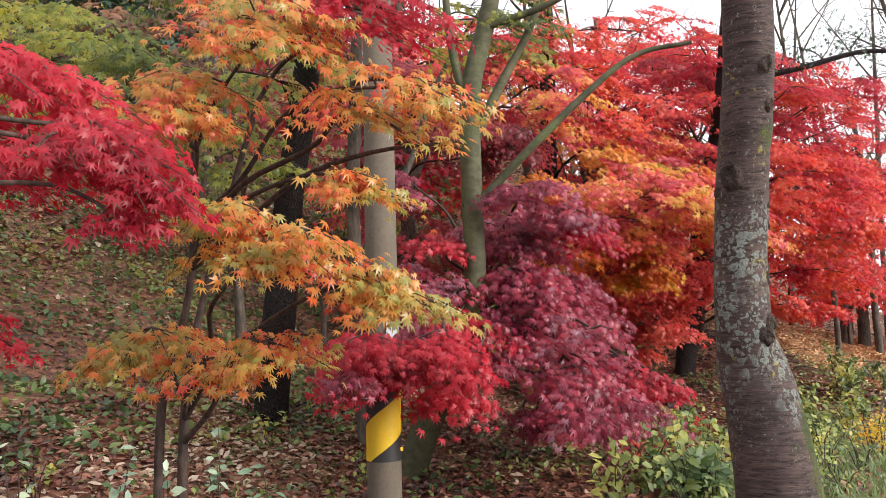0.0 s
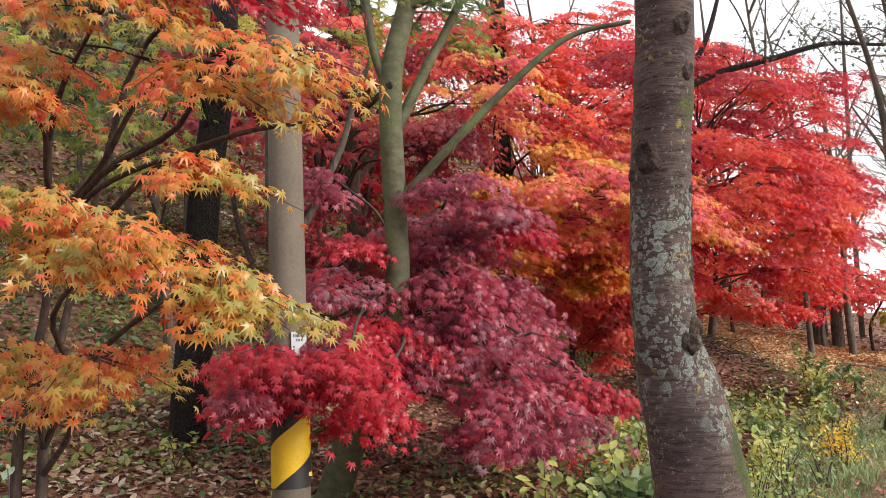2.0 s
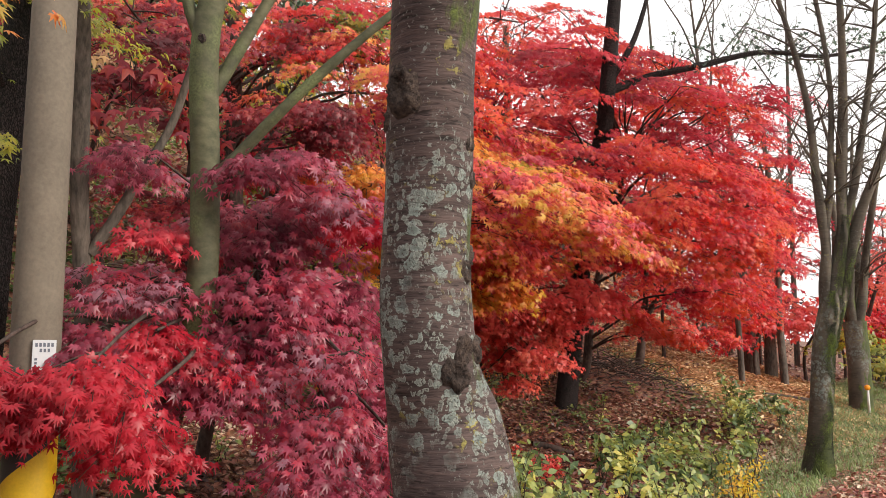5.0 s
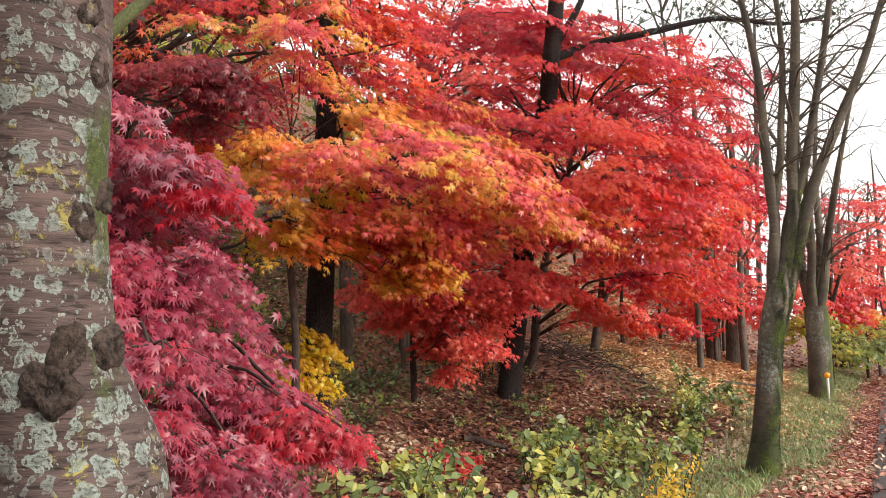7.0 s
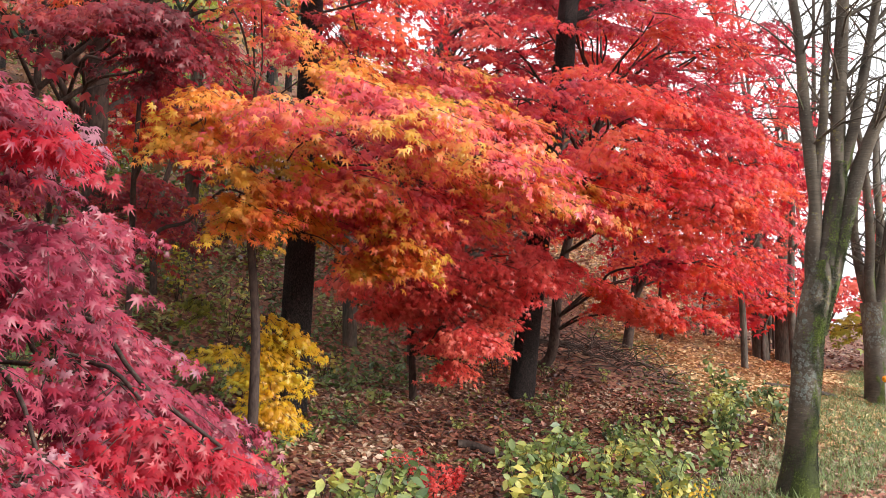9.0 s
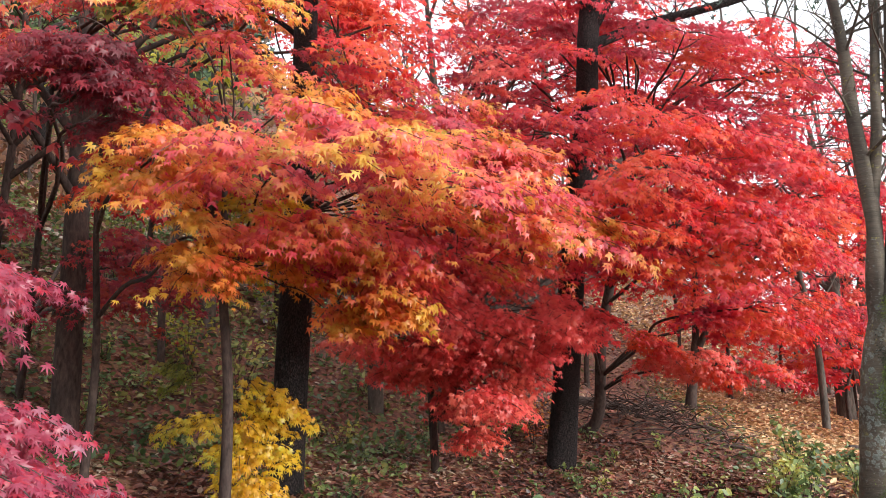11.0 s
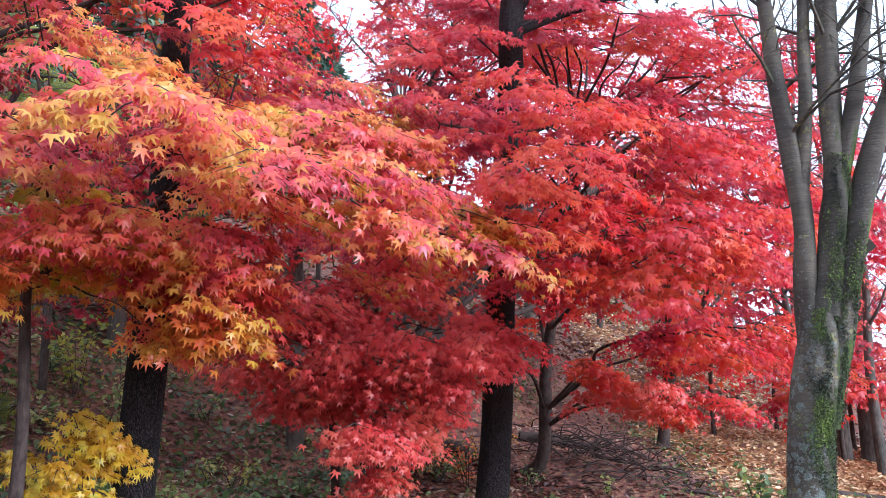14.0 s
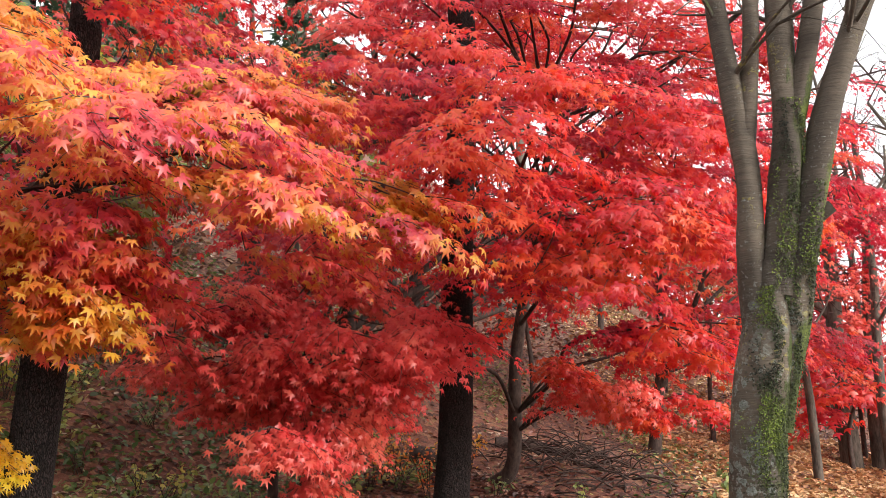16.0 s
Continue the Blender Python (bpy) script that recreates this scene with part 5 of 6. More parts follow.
maple("scarlet maple beside the side path", (-7.97, 22.35), [([rooted(-7.97, 22.35), (-7.87, 22.4, 1.75), (-7.7, 22.3, 2.6), (-7.6, 22.3, 4.4)], 0.1, 0.04), ([(-7.82, 22.36, 2.0), (-7.4, 22.3, 2.7), (-6.95, 22.2, 3.4), (-6.6, 22.2, 4.2)], 0.06, 0.03)], [
    (-7.45, 23.27, 4.66, 1.6, 1.6, 0.9, 14, 0.85, 221, RED),
    (-6.02, 24.70, 2.99, 1.3, 1.3, 0.5, 13, 0.75, 204, RED),
    (-6.90, 22.25, 3.27, 1.1, 1.1, 0.5, 10, 0.75, 204, RED),
    (-5.75, 22.88, 5.51, 1.3, 1.3, 0.8, 11, 0.8, 204, CRIMSON),
    (-5.37, 24.89, 5.67, 0.86, 0.69, 0.57, 9, 0.6, 161, RED),
    (-5.99, 26.63, 3.98, 1.03, 0.82, 0.62, 9, 0.6, 153, CORAL),
    (-6.99, 25.30, 7.70, 0.88, 0.71, 0.55, 8, 0.65, 161, CRIMSON),
    (-7.39, 23.10, 7.90, 0.93, 0.74, 0.46, 8, 0.65, 161, RED),
    (-6.40, 21.59, 6.08, 0.93, 0.74, 0.62, 9, 0.65, 161, RED),
    (-5.71, 24.09, 5.86, 0.88, 0.71, 0.66, 8, 0.65, 153, RED),
    (-6.08, 22.58, 4.29, 0.93, 0.74, 0.62, 9, 0.6, 153, CORAL),
    (-6.15, 27.48, 5.29, 0.99, 0.80, 0.66, 8, 0.65, 161, RED),
], seed=31, shape=MAPLE5, size=0.068)


maple("tall crimson maple further up the slope", (-9.56, 16.88), [([rooted(-9.56, 16.88), (-9.46, 16.90, 2.28), (-9.24, 16.70, 3.94), (-9.12, 16.70, 5.60)], 0.09, 0.04)], [
    (-5.55, 26.11, 6.41, 1.00, 0.90, 0.60, 5, 0.60, 150, RED),
    (-5.90, 28.35, 5.73, 1.00, 0.90, 0.60, 5, 0.60, 150, CRIMSON),
    (-5.11, 24.86, 7.23, 1.00, 0.90, 0.60, 4, 0.60, 150, RED),
    (-6.47, 27.27, 4.91, 1.00, 0.90, 0.60, 4, 0.60, 150, RED),
    (-5.06, 26.61, 8.46, 1.00, 0.90, 0.60, 4, 0.60, 150, CRIMSON),
    (-6.59, 29.45, 4.46, 1.00, 0.90, 0.60, 4, 0.60, 150, CRIMSON),
    (-7.96, 18.27, 7.76, 1.00, 0.90, 0.60, 6, 0.65, 170, RED),
    (-8.26, 18.33, 8.65, 1.00, 0.90, 0.60, 6, 0.65, 170, CORAL),
    (-7.27, 18.34, 6.92, 1.00, 0.90, 0.60, 6, 0.65, 170, RED),
    (-9.10, 18.50, 8.63, 1.00, 0.90, 0.60, 6, 0.65, 170, CORAL),
    (-8.60, 19.99, 8.26, 1.00, 0.90, 0.60, 6, 0.65, 170, RED),
    (-7.08, 21.05, 8.28, 1.00, 0.90, 0.60, 6, 0.65, 170, RED),
    (-9.27, 13.90, 5.87, 1.2, 1.1, 0.6, 9, 0.7, 200, CRIMSON),
    (-9.00, 16.49, 6.01, 1.2, 1.2, 0.7, 9, 0.7, 200, CRIMSON),
    (-9.85, 18.83, 6.47, 1.3, 1.3, 0.7, 9, 0.75, 200, RED),
    (-8.77, 17.58, 4.57, 1.0, 1.0, 0.6, 7, 0.65, 200, CRIMSON),
    (-9.25, 15.19, 4.33, 1.0, 1.0, 0.5, 6, 0.65, 200, RED),
    (-8.91, 20.17, 5.45, 1.2, 1.2, 0.6, 7, 0.7, 200, CRIMSON),
    (-7.46, 16.93, 7.09, 1.06, 0.85, 0.53, 8, 0.7, 190, CRIMSON),
    (-8.73, 17.02, 7.75, 1.15, 0.92, 0.57, 7, 0.75, 180, RED),
    (-7.08, 15.93, 6.63, 1.05, 0.84, 0.57, 7, 0.7, 190, CRIMSON),
    (-6.55, 17.55, 7.37, 1.03, 0.82, 0.52, 5, 0.75, 180, RED),
    (-9.49, 18.13, 7.95, 1.05, 0.84, 0.43, 6, 0.7, 170, CRIMSON),
    (-7.47, 21.34, 7.48, 1.03, 0.82, 0.52, 7, 0.7, 180, RED),
    (-8.27, 20.69, 7.34, 0.86, 0.69, 0.48, 6, 0.65, 180, CRIMSON),
    (-7.36, 18.77, 6.60, 0.86, 0.69, 0.48, 6, 0.65, 180, RED),
    (-8.38, 21.22, 5.60, 0.86, 0.69, 0.57, 7, 0.6, 190, CRIMSON),
    (-8.13, 21.84, 4.73, 0.77, 0.61, 0.48, 5, 0.6, 190, RED),
    (-10.09, 21.32, 8.99, 0.83, 0.66, 0.50, 5, 0.7, 190, RED),
    (-9.57, 22.58, 7.12, 0.83, 0.66, 0.50, 5, 0.7, 190, CRIMSON),
    (-9.08, 24.40, 8.08, 0.88, 0.71, 0.53, 5, 0.7, 190, RED),
    (-8.68, 24.00, 6.12, 0.83, 0.66, 0.50, 5, 0.7, 190, RED),
    (-7.78, 25.19, 9.61, 0.88, 0.71, 0.53, 5, 0.7, 190, CRIMSON),
    (-8.21, 25.66, 7.39, 0.88, 0.71, 0.53, 5, 0.7, 190, RED),
    (-6.58, 27.02, 8.46, 0.88, 0.71, 0.53, 5, 0.7, 190, RED),
    (-6.08, 27.99, 7.66, 0.88, 0.71, 0.53, 5, 0.7, 190, CRIMSON),
    (-6.03, 28.78, 6.25, 0.88, 0.71, 0.53, 5, 0.7, 190, RED),
    (-6.66, 28.74, 4.81, 0.88, 0.71, 0.53, 5, 0.7, 190, CORAL),
], seed=32, shape=MAPLE3, size=0.075)
maple("tall coral and orange maple further up the slope", (-9.27, 9.59), [([rooted(-9.27, 9.59), (-9.17, 9.60, 2.20), (-9.05, 9.70, 4.29), (-9.05, 9.70, 5.96)], 0.05, 0.03)], [
    (-8.83, 9.49, 5.96, 1.1, 1.1, 0.6, 8, 0.65, 200, CORAL),
    (-9.43, 11.33, 6.55, 1.2, 1.2, 0.6, 8, 0.7, 200, FLAME),
    (-7.43, 7.43, 5.13, 1.0, 1.0, 0.5, 6, 0.6, 200, PLUM),
    (-9.23, 7.44, 5.93, 1.2, 1.2, 0.7, 6, 0.7, 200, OLIVE),
    (-8.31, 13.75, 6.38, 0.97, 0.78, 0.44, 6, 0.65, 180, FLAME),
    (-9.44, 12.98, 6.29, 0.80, 0.64, 0.44, 4, 0.65, 160, CORAL),
    (-8.68, 13.20, 6.90, 0.86, 0.69, 0.57, 5, 0.7, 180, CORAL),
    (-7.35, 10.78, 5.64, 0.80, 0.64, 0.53, 5, 0.65, 170, OLIVE),
    (-5.97, 11.96, 5.02, 0.71, 0.57, 0.53, 5, 0.65, 180, RED),
    (-6.71, 11.94, 6.23, 0.70, 0.60, 0.35, 6, 0.50, 160, CORAL),
    (-7.41, 11.86, 6.68, 0.60, 0.60, 0.35, 5, 0.50, 160, CORAL),
    (-6.22, 11.95, 5.53, 0.50, 0.50, 0.30, 5, 0.50, 160, RED),
    (-8.30, 11.79, 6.76, 0.60, 0.60, 0.30, 4, 0.50, 150, CORAL),
], seed=33, shape=MAPLE3, size=0.075)

maple("coral maple beside the verge far along the lane", (-4.6, 33.2), [([rooted(-4.6, 33.2), (-4.5, 33.1, 1.6), (-4.3, 32.8, 2.9), (-4.1, 32.4, 4.6)], 0.09, 0.04), ([(-4.45, 33.0, 1.9), (-4.0, 32.6, 3.2), (-3.5, 32.2, 4.6)], 0.06, 0.03)], [
    (-3.23, 31.50, 4.70, 0.9, 0.8, 0.45, 7, 0.6, 130, CORAL),
    (-3.72, 32.02, 5.60, 0.9, 0.8, 0.45, 7, 0.6, 130, CORAL),
    (-2.85, 30.95, 3.61, 0.9, 0.8, 0.45, 7, 0.6, 130, CORAL),
    (-4.04, 32.57, 4.18, 0.9, 0.8, 0.45, 7, 0.6, 130, CORAL),
    (-2.66, 30.93, 5.58, 0.9, 0.8, 0.45, 7, 0.6, 130, CORAL),
], seed=34, shape=MAPLE3, size=0.08)

# ---- utility pole ----
PX, PY = -4.75, 5.40
pole = thing("utility_pole", (PX, PY, float(ground_height(PX, PY)) - 0.1), "concrete utility pole with yellow and black warning wrap", "utility pole")
ring_z = np.concatenate([[-0.3], np.linspace(-0.1, 9.0, 30)])
solid("shaft", [tube([(PX + 0.002 * z, PY, z) for z in ring_z], [0.145, 0.105], 40, 1)], CONCRETE, pole)


def pole_radius(z):
    return 0.145 - 0.04 * (z + 0.3) / 9.3


def wrap_piece(z0, z1, inside, out):
    """Cells of a sleeve round the pole between two heights, kept where inside(turn, height) holds."""
    na, nz = 96, 80
    a = np.linspace(0, 2 * np.pi, na + 1)
    z = np.linspace(z0, z1, nz + 1)
    v = np.array([(PX + 0.002 * h + (pole_radius(h) + out) * math.cos(t), PY + (pole_radius(h) + out) * math.sin(t), h) for h in z for t in a])
    f = []
    for i in range(nz):
        for j in range(na):
            if inside((j + 0.5) / na, (z[i] + z[i + 1]) / 2):
                f.append((i * (na + 1) + j, i * (na + 1) + j + 1, (i + 1) * (na + 1) + j + 1, (i + 1) * (na + 1) + j))
    return v, np.array(f)


W0, W1 = 0.24, 1.04
wrap = solid("warning_wrap", [wrap_piece(W0, W1, lambda a, z: True, 0.004)], TAPE_BLACK, pole, "matt black rubber sleeve")
rows_, cols_ = 60, 40
sv, sf = [], []
for i in range(rows_ + 1):
    h = W0 + 0.004 + (W1 - W0 - 0.008) * i / rows_
    for j in range(cols_ + 1):
        t = 2 * math.pi * (0.869 + (h - 0.5) / 0.68 - 0.25 + 0.5 * j / cols_)
        sv.append((PX + 0.002 * h + (pole_radius(h) + 0.0065) * math.cos(t), PY + (pole_radius(h) + 0.0065) * math.sin(t), h))
for i in range(rows_):
    for j in range(cols_):
        q = i * (cols_ + 1) + j
        sf.append((q, q + 1, q + cols_ + 2, q + cols_ + 1))
stripe = solid("stripe", [(np.array(sv), np.array(sf))], TAPE_YELLOW, pole, "broad yellow band winding up the sleeve")
stripe.parent = wrap
plate_dir = unit([0.988, -0.156, 0])
side = unit([0.156, 0.988, 0])
pc = np.array([PX, PY, 1.27]) + plate_dir * 0.142


def plaque(name, c, w, h, t, mat, parent, label=""):
    bm = bmesh.new()
    for sx in (-1, 1):
        for sz in (-1, 1):
            for st in (0, 1):
                bm.verts.new(Vector(c + side * sx * w / 2 + np.array([0, 0, sz * h / 2]) + plate_dir * st * t) - pole.location)
    v = list(bm.verts)
    bmesh.ops.convex_hull(bm, input=v)
    return part(name, bm, mat, parent, label)


plate = plaque("number_plate", pc, 0.13, 0.22, 0.004, PLATE, pole, "pale enamel plate with unreadable marks")
for i in range(5):
    plaque("marking", pc + side * (-0.045 + 0.022 * i) + np.array([0, 0, 0.082]) + plate_dir * 0.0045, 0.014, 0.022, 0.001, INK, plate)
for i in range(3):
    plaque("marking", pc + side * (-0.02 + 0.022 * i) + np.array([0, 0, 0.05]) + plate_dir * 0.0045, 0.013, 0.02, 0.001, INK, plate)
for i in range(4):
    plaque("marking", pc + side * -0.045 + np.array([0, 0, 0.0 - 0.022 * i]) + plate_dir * 0.0045, 0.014, 0.014, 0.001, INK, plate)
plaque("wrap_label", np.array([PX, PY, 0.33]) + unit([0.92, 0.4, 0]) * 0.146, 0.05, 0.03, 0.003, TAPE_YELLOW, wrap)

# a second pole far up the slope
P2 = np.array([-13.80, 26.00])
far_pole = thing("utility_pole", (P2[0], P2[1], float(ground_height(*P2)) - 0.1), "distant concrete pole with a striped warning wrap among maples", "utility pole")
gz = float(ground_height(*P2))
solid("shaft", [tube([(P2[0], P2[1], gz - 0.2), (P2[0], P2[1], gz + 4), (P2[0], P2[1], gz + 8.5)], [0.15, 0.11], 20, 5)], CONCRETE, far_pole)
for k in range(6):
    solid("stripe", [tube([(P2[0], P2[1], gz + 0.7 + 0.2 * k), (P2[0], P2[1], gz + 0.9 + 0.2 * k)], [0.156, 0.156], 20, 2)], TAPE_YELLOW if k % 2 else TAPE_BLACK, far_pole)


# ---- cherry knots ----
def knot(name, place, outward, r, tree, mat, rng, depth=0.6):
    """A healed branch scar: a lumpy ring of bark round a dark hollow."""
    o = unit(outward)
    u = unit(np.cross(o, [0, 0, 1]))
    w = np.cross(u, o)
    rings = [(1.3, -0.4), (1.12, 0.0), (0.98, 0.22), (0.84, 0.38 * depth + 0.1), (0.68, 0.44 * depth + 0.1), (0.52, 0.36 * depth + 0.08), (0.36, 0.16), (0.2, 0.1), (0.0, 0.1)]
    n = 26
    v = []
    ph = rng.uniform(0, 6.28, 3)
    for rr, h in rings:
        for i in range(n):
            t = 2 * math.pi * i / n
            k = 1 + 0.13 * math.sin(2 * t + ph[0]) + 0.07 * math.sin(5 * t + ph[1] + rr * 3) + rng.normal(0, 0.045)
            v.append(np.asarray(place) + r * k * rr * (math.cos(t) * u + math.sin(t) * w * 1.15) + o * r * (h * (1 + 0.2 * math.sin(3 * t + ph[1])) + (rng.normal(0, 0.07) if rr > 0 else 0)))
    f = [(a * n + i, a * n + (i + 1) % n, (a + 1) * n + (i + 1) % n, (a + 1) * n + i) for a in range(len(rings) - 1) for i in range(n)]
    return solid(name, [(np.array(v), np.array(f))], mat, tree, "dark healed branch scar")


cherry = [o for o in scene.objects if o.name == "cherry_tree"][0]
rng = np.random.default_rng(77)
axis = curve_through(CHERRY_AXIS, 10)
radius_at = np.interp(axis[:, 2], [p[2] for p in CHERRY_AXIS], CHERRY_RADII)
KNOT_BARK = bark_material("knot_bark", (0.008, 0.006, 0.006), (0.11, 0.08, 0.068), (3.0, 3.0, 3.0), 22.0, 0.02)
for z, turn, r in ((2.06, 266, 0.06), (1.99, 222, 0.03), (1.93, 12, 0.028), (1.83, 22, 0.03), (1.58, 42, 0.034), (1.525, 10, 0.03), (1.27, 35, 0.042), (1.28, -8, 0.036), (1.2, -26, 0.042), (0.98, 8, 0.03), (2.42, 345, 0.036), (2.62, 330, 0.04)):
    k = int(np.argmin(np.abs(axis[:, 2] - z)))
    d = np.array([math.cos(radians(turn)), math.sin(radians(turn)), 0.05])
    knot("knot", axis[k] + d * (radius_at[k] - 0.004), d, r, cherry, KNOT_BARK, rng)

green = [o for o in scene.objects if o.name == "green_barked_tree"][0]
for place, outward, r in (((-4.54, 6.32, 2.47), (0.35, -0.94, 0.05), 0.026), ((-4.37, 6.22, 3.42), (0.3, -0.95, 0.05), 0.024)):
    knot("knot", place, outward, r, green, KNOT_BARK, rng, 0.3)

# ---- reflector post ----
post = thing("reflector_post", (-3.03, 23.3, float(ground_height(-3.03, 23.3))), "short white roadside post with an amber reflector", "post")
bm = bmesh.new()
bmesh.ops.create_cone(bm, cap_ends=True, segments=14, radius1=0.028, radius2=0.026, depth=0.62, matrix=pose(0, 0, 0.3))
bmesh.ops.bevel(bm, geom=[e for e in bm.edges if abs(e.verts[0].co.z - e.verts[1].co.z) < 1e-4], offset=0.006, segments=2, affect="EDGES")
part("shaft", bm, POST_WHITE, post, smooth=True)
bm = bmesh.new()
bmesh.ops.create_cone(bm, cap_ends=True, segments=20, radius1=0.062, radius2=0.062, depth=0.03, matrix=pose(0, -0.03, 0.62, 90, 0, 10))
bmesh.ops.bevel(bm, geom=list(bm.edges), offset=0.006, segments=2, affect="EDGES")
part("reflector", bm, AMBER_GLASS, post, "round amber reflector", True)


# ---- woodland behind ----
def bare_tree(label, x, y, h, r, seed, bark, twigs=26, group="bare trees of the wood"):
    rng = np.random.default_rng(seed)
    f = rooted(x, y)
    tree = thing("bare_tree", f, label, "tree", group)
    lean = rng.normal(0, 0.05, 2) * h
    pts = [f, (x + lean[0] * 0.2, y + lean[1] * 0.2, f[2] + h * 0.3), (x + lean[0] * 0.6 + rng.normal(0, 0.1), y + lean[1] * 0.6, f[2] + h * 0.65), (x + lean[0], y + lean[1], f[2] + h)]
    solid("trunk", [tube(pts, [r * 1.2, r, r * 0.75, r * 0.2], 10, 6, 0.06, rng)], bark, tree)
    lines = [curve_through(pts, 8)]
    for i in range(4):
        s = lines[0][rng.integers(9, 20)]
        a = rng.uniform(0, 6.28)
        e = s + np.array([math.cos(a), math.sin(a), 1.5]) * h * rng.uniform(0.12, 0.2)
        b = bend(s, e, rng, -0.05, 4)
        solid("limb", [tube(b, [r * 0.45, r * 0.12], 7, 4, 0.05, rng)], bark, tree)
        lines.append(curve_through(b, 6))
    tagged(solid("branchwork", bare_twigs(lines, twigs, rng, 0.4, 1.1, 0.014), bark, tree), kind="stuff")
    return tree


rng = np.random.default_rng(5)
# single trees that stand out between the maples
tall_tree("grey_tree", "slim grey tree with one pale leaning limb behind the pole", (-6.21, 6.63), [rooted(-6.21, 6.63), (-6.24, 6.57, 1.61), (-6.17, 6.44, 2.68), (-5.96, 6.29, 3.63), (-5.60, 6.01, 4.70)], [0.095, 0.075, 0.07, 0.068, 0.055], GREY_BARK, [([(-6.19, 6.57, 2.13), (-6.07, 6.69, 2.40), (-5.94, 6.90, 2.88), (-5.82, 7.06, 3.30), (-5.66, 7.15, 3.86), (-5.43, 7.29, 4.38)], 0.05, 0.026)], sides=14, seed=50)
bare_tree("grey trunk standing on the leafy slope", -9.9, 15.6, 7.0, 0.11, 51, GREY_BARK)
bare_tree("straight dark trunk on the leafy slope", -8.9, 10.35, 8.0, 0.13, 52, TWIG_BARK)
bare_tree("slim grey trunk behind the coral maple", -8.99, 16.13, 4.0, 0.05, 53, GREY_BARK, 10)
bare_tree("dark forked tree behind the scarlet crown", -10.75, 19.45, 8.5, 0.1, 54, TWIG_BARK, 40)
bare_tree("dark forked tree behind the scarlet crown", -13.01, 20.80, 9.0, 0.1, 55, TWIG_BARK, 40)
bare_tree("pair of dark trunks beside the side path", -6.74, 27.95, 8.0, 0.18, 56, GREY_BARK)
bare_tree("pair of dark trunks beside the side path", -6.35, 28.5, 8.0, 0.16, 57, GREY_BARK)
bare_tree("pale trunk in the thicket beyond the verge", -6.10, 24.54, 6.0, 0.07, 58, GREY_BARK, 20)
bare_tree("pale trunk in the thicket beyond the verge", -5.49, 26.40, 7.0, 0.09, 59, GREY_BARK, 20)
spots = []
while len(spots) < 32:
    x, y = -rng.uniform(11, 34), rng.uniform(-6, 46)
    if all((x - a) ** 2 + (y - b) ** 2 > 4 for a, b in spots) and not (y < 9 and x > -19):
        spots.append((x, y))
for i, (x, y) in enumerate(spots):
    bare_tree("slender bare tree on the wooded hillside", x, y, rng.uniform(5.5, 8.5), rng.uniform(0.06, 0.13), 200 + i, GREY_BARK if i % 3 else TWIG_BARK, 12)
for i in range(20):
    bare_tree("tall bare tree far along the lane", rng.uniform(-15, 6), rng.uniform(44, 80), rng.uniform(10, 16), rng.uniform(0.1, 0.16), 300 + i, GREY_BARK, 22, "bare trees along the lane")


bare_edge = [(-10.74, 36.04), (-8.98, 33.48), (-9.48, 38.49), (-7.04, 35.01), (-12.89, 36.33)]
for i, (x, y) in enumerate(bare_edge):
    bare_tree("slender bare tree at the wood's far edge", x, y, 15.0 + i % 3, 0.09, 830 + i, GREY_BARK, 44)


def leafy(label, x, y, h, spread, mat, seed, n=9, per=46, size=0.15):
    f = rooted(x, y)
    rng = np.random.default_rng(seed)
    top = f[2] + h
    cr = []
    for i in range(3):
        a = rng.uniform(0, 6.28)
        cr.append((x + math.cos(a) * spread * 0.5, y + math.sin(a) * spread * 0.5, top - h * rng.uniform(0.05, 0.5), spread * 0.75, spread * 0.75, h * 0.2, n, spread * 0.45, per, mat))
    return maple(label, (x, y), [([f, (x, y, f[2] + h * 0.3), (x + rng.normal(0, 0.2), y + rng.normal(0, 0.2), f[2] + h * 0.6), (x, y, f[2] + h * 0.85)], 0.045, 0.02)], cr, size, seed, TWIG_BARK, 0.025, MAPLE3, "woodland_tree")


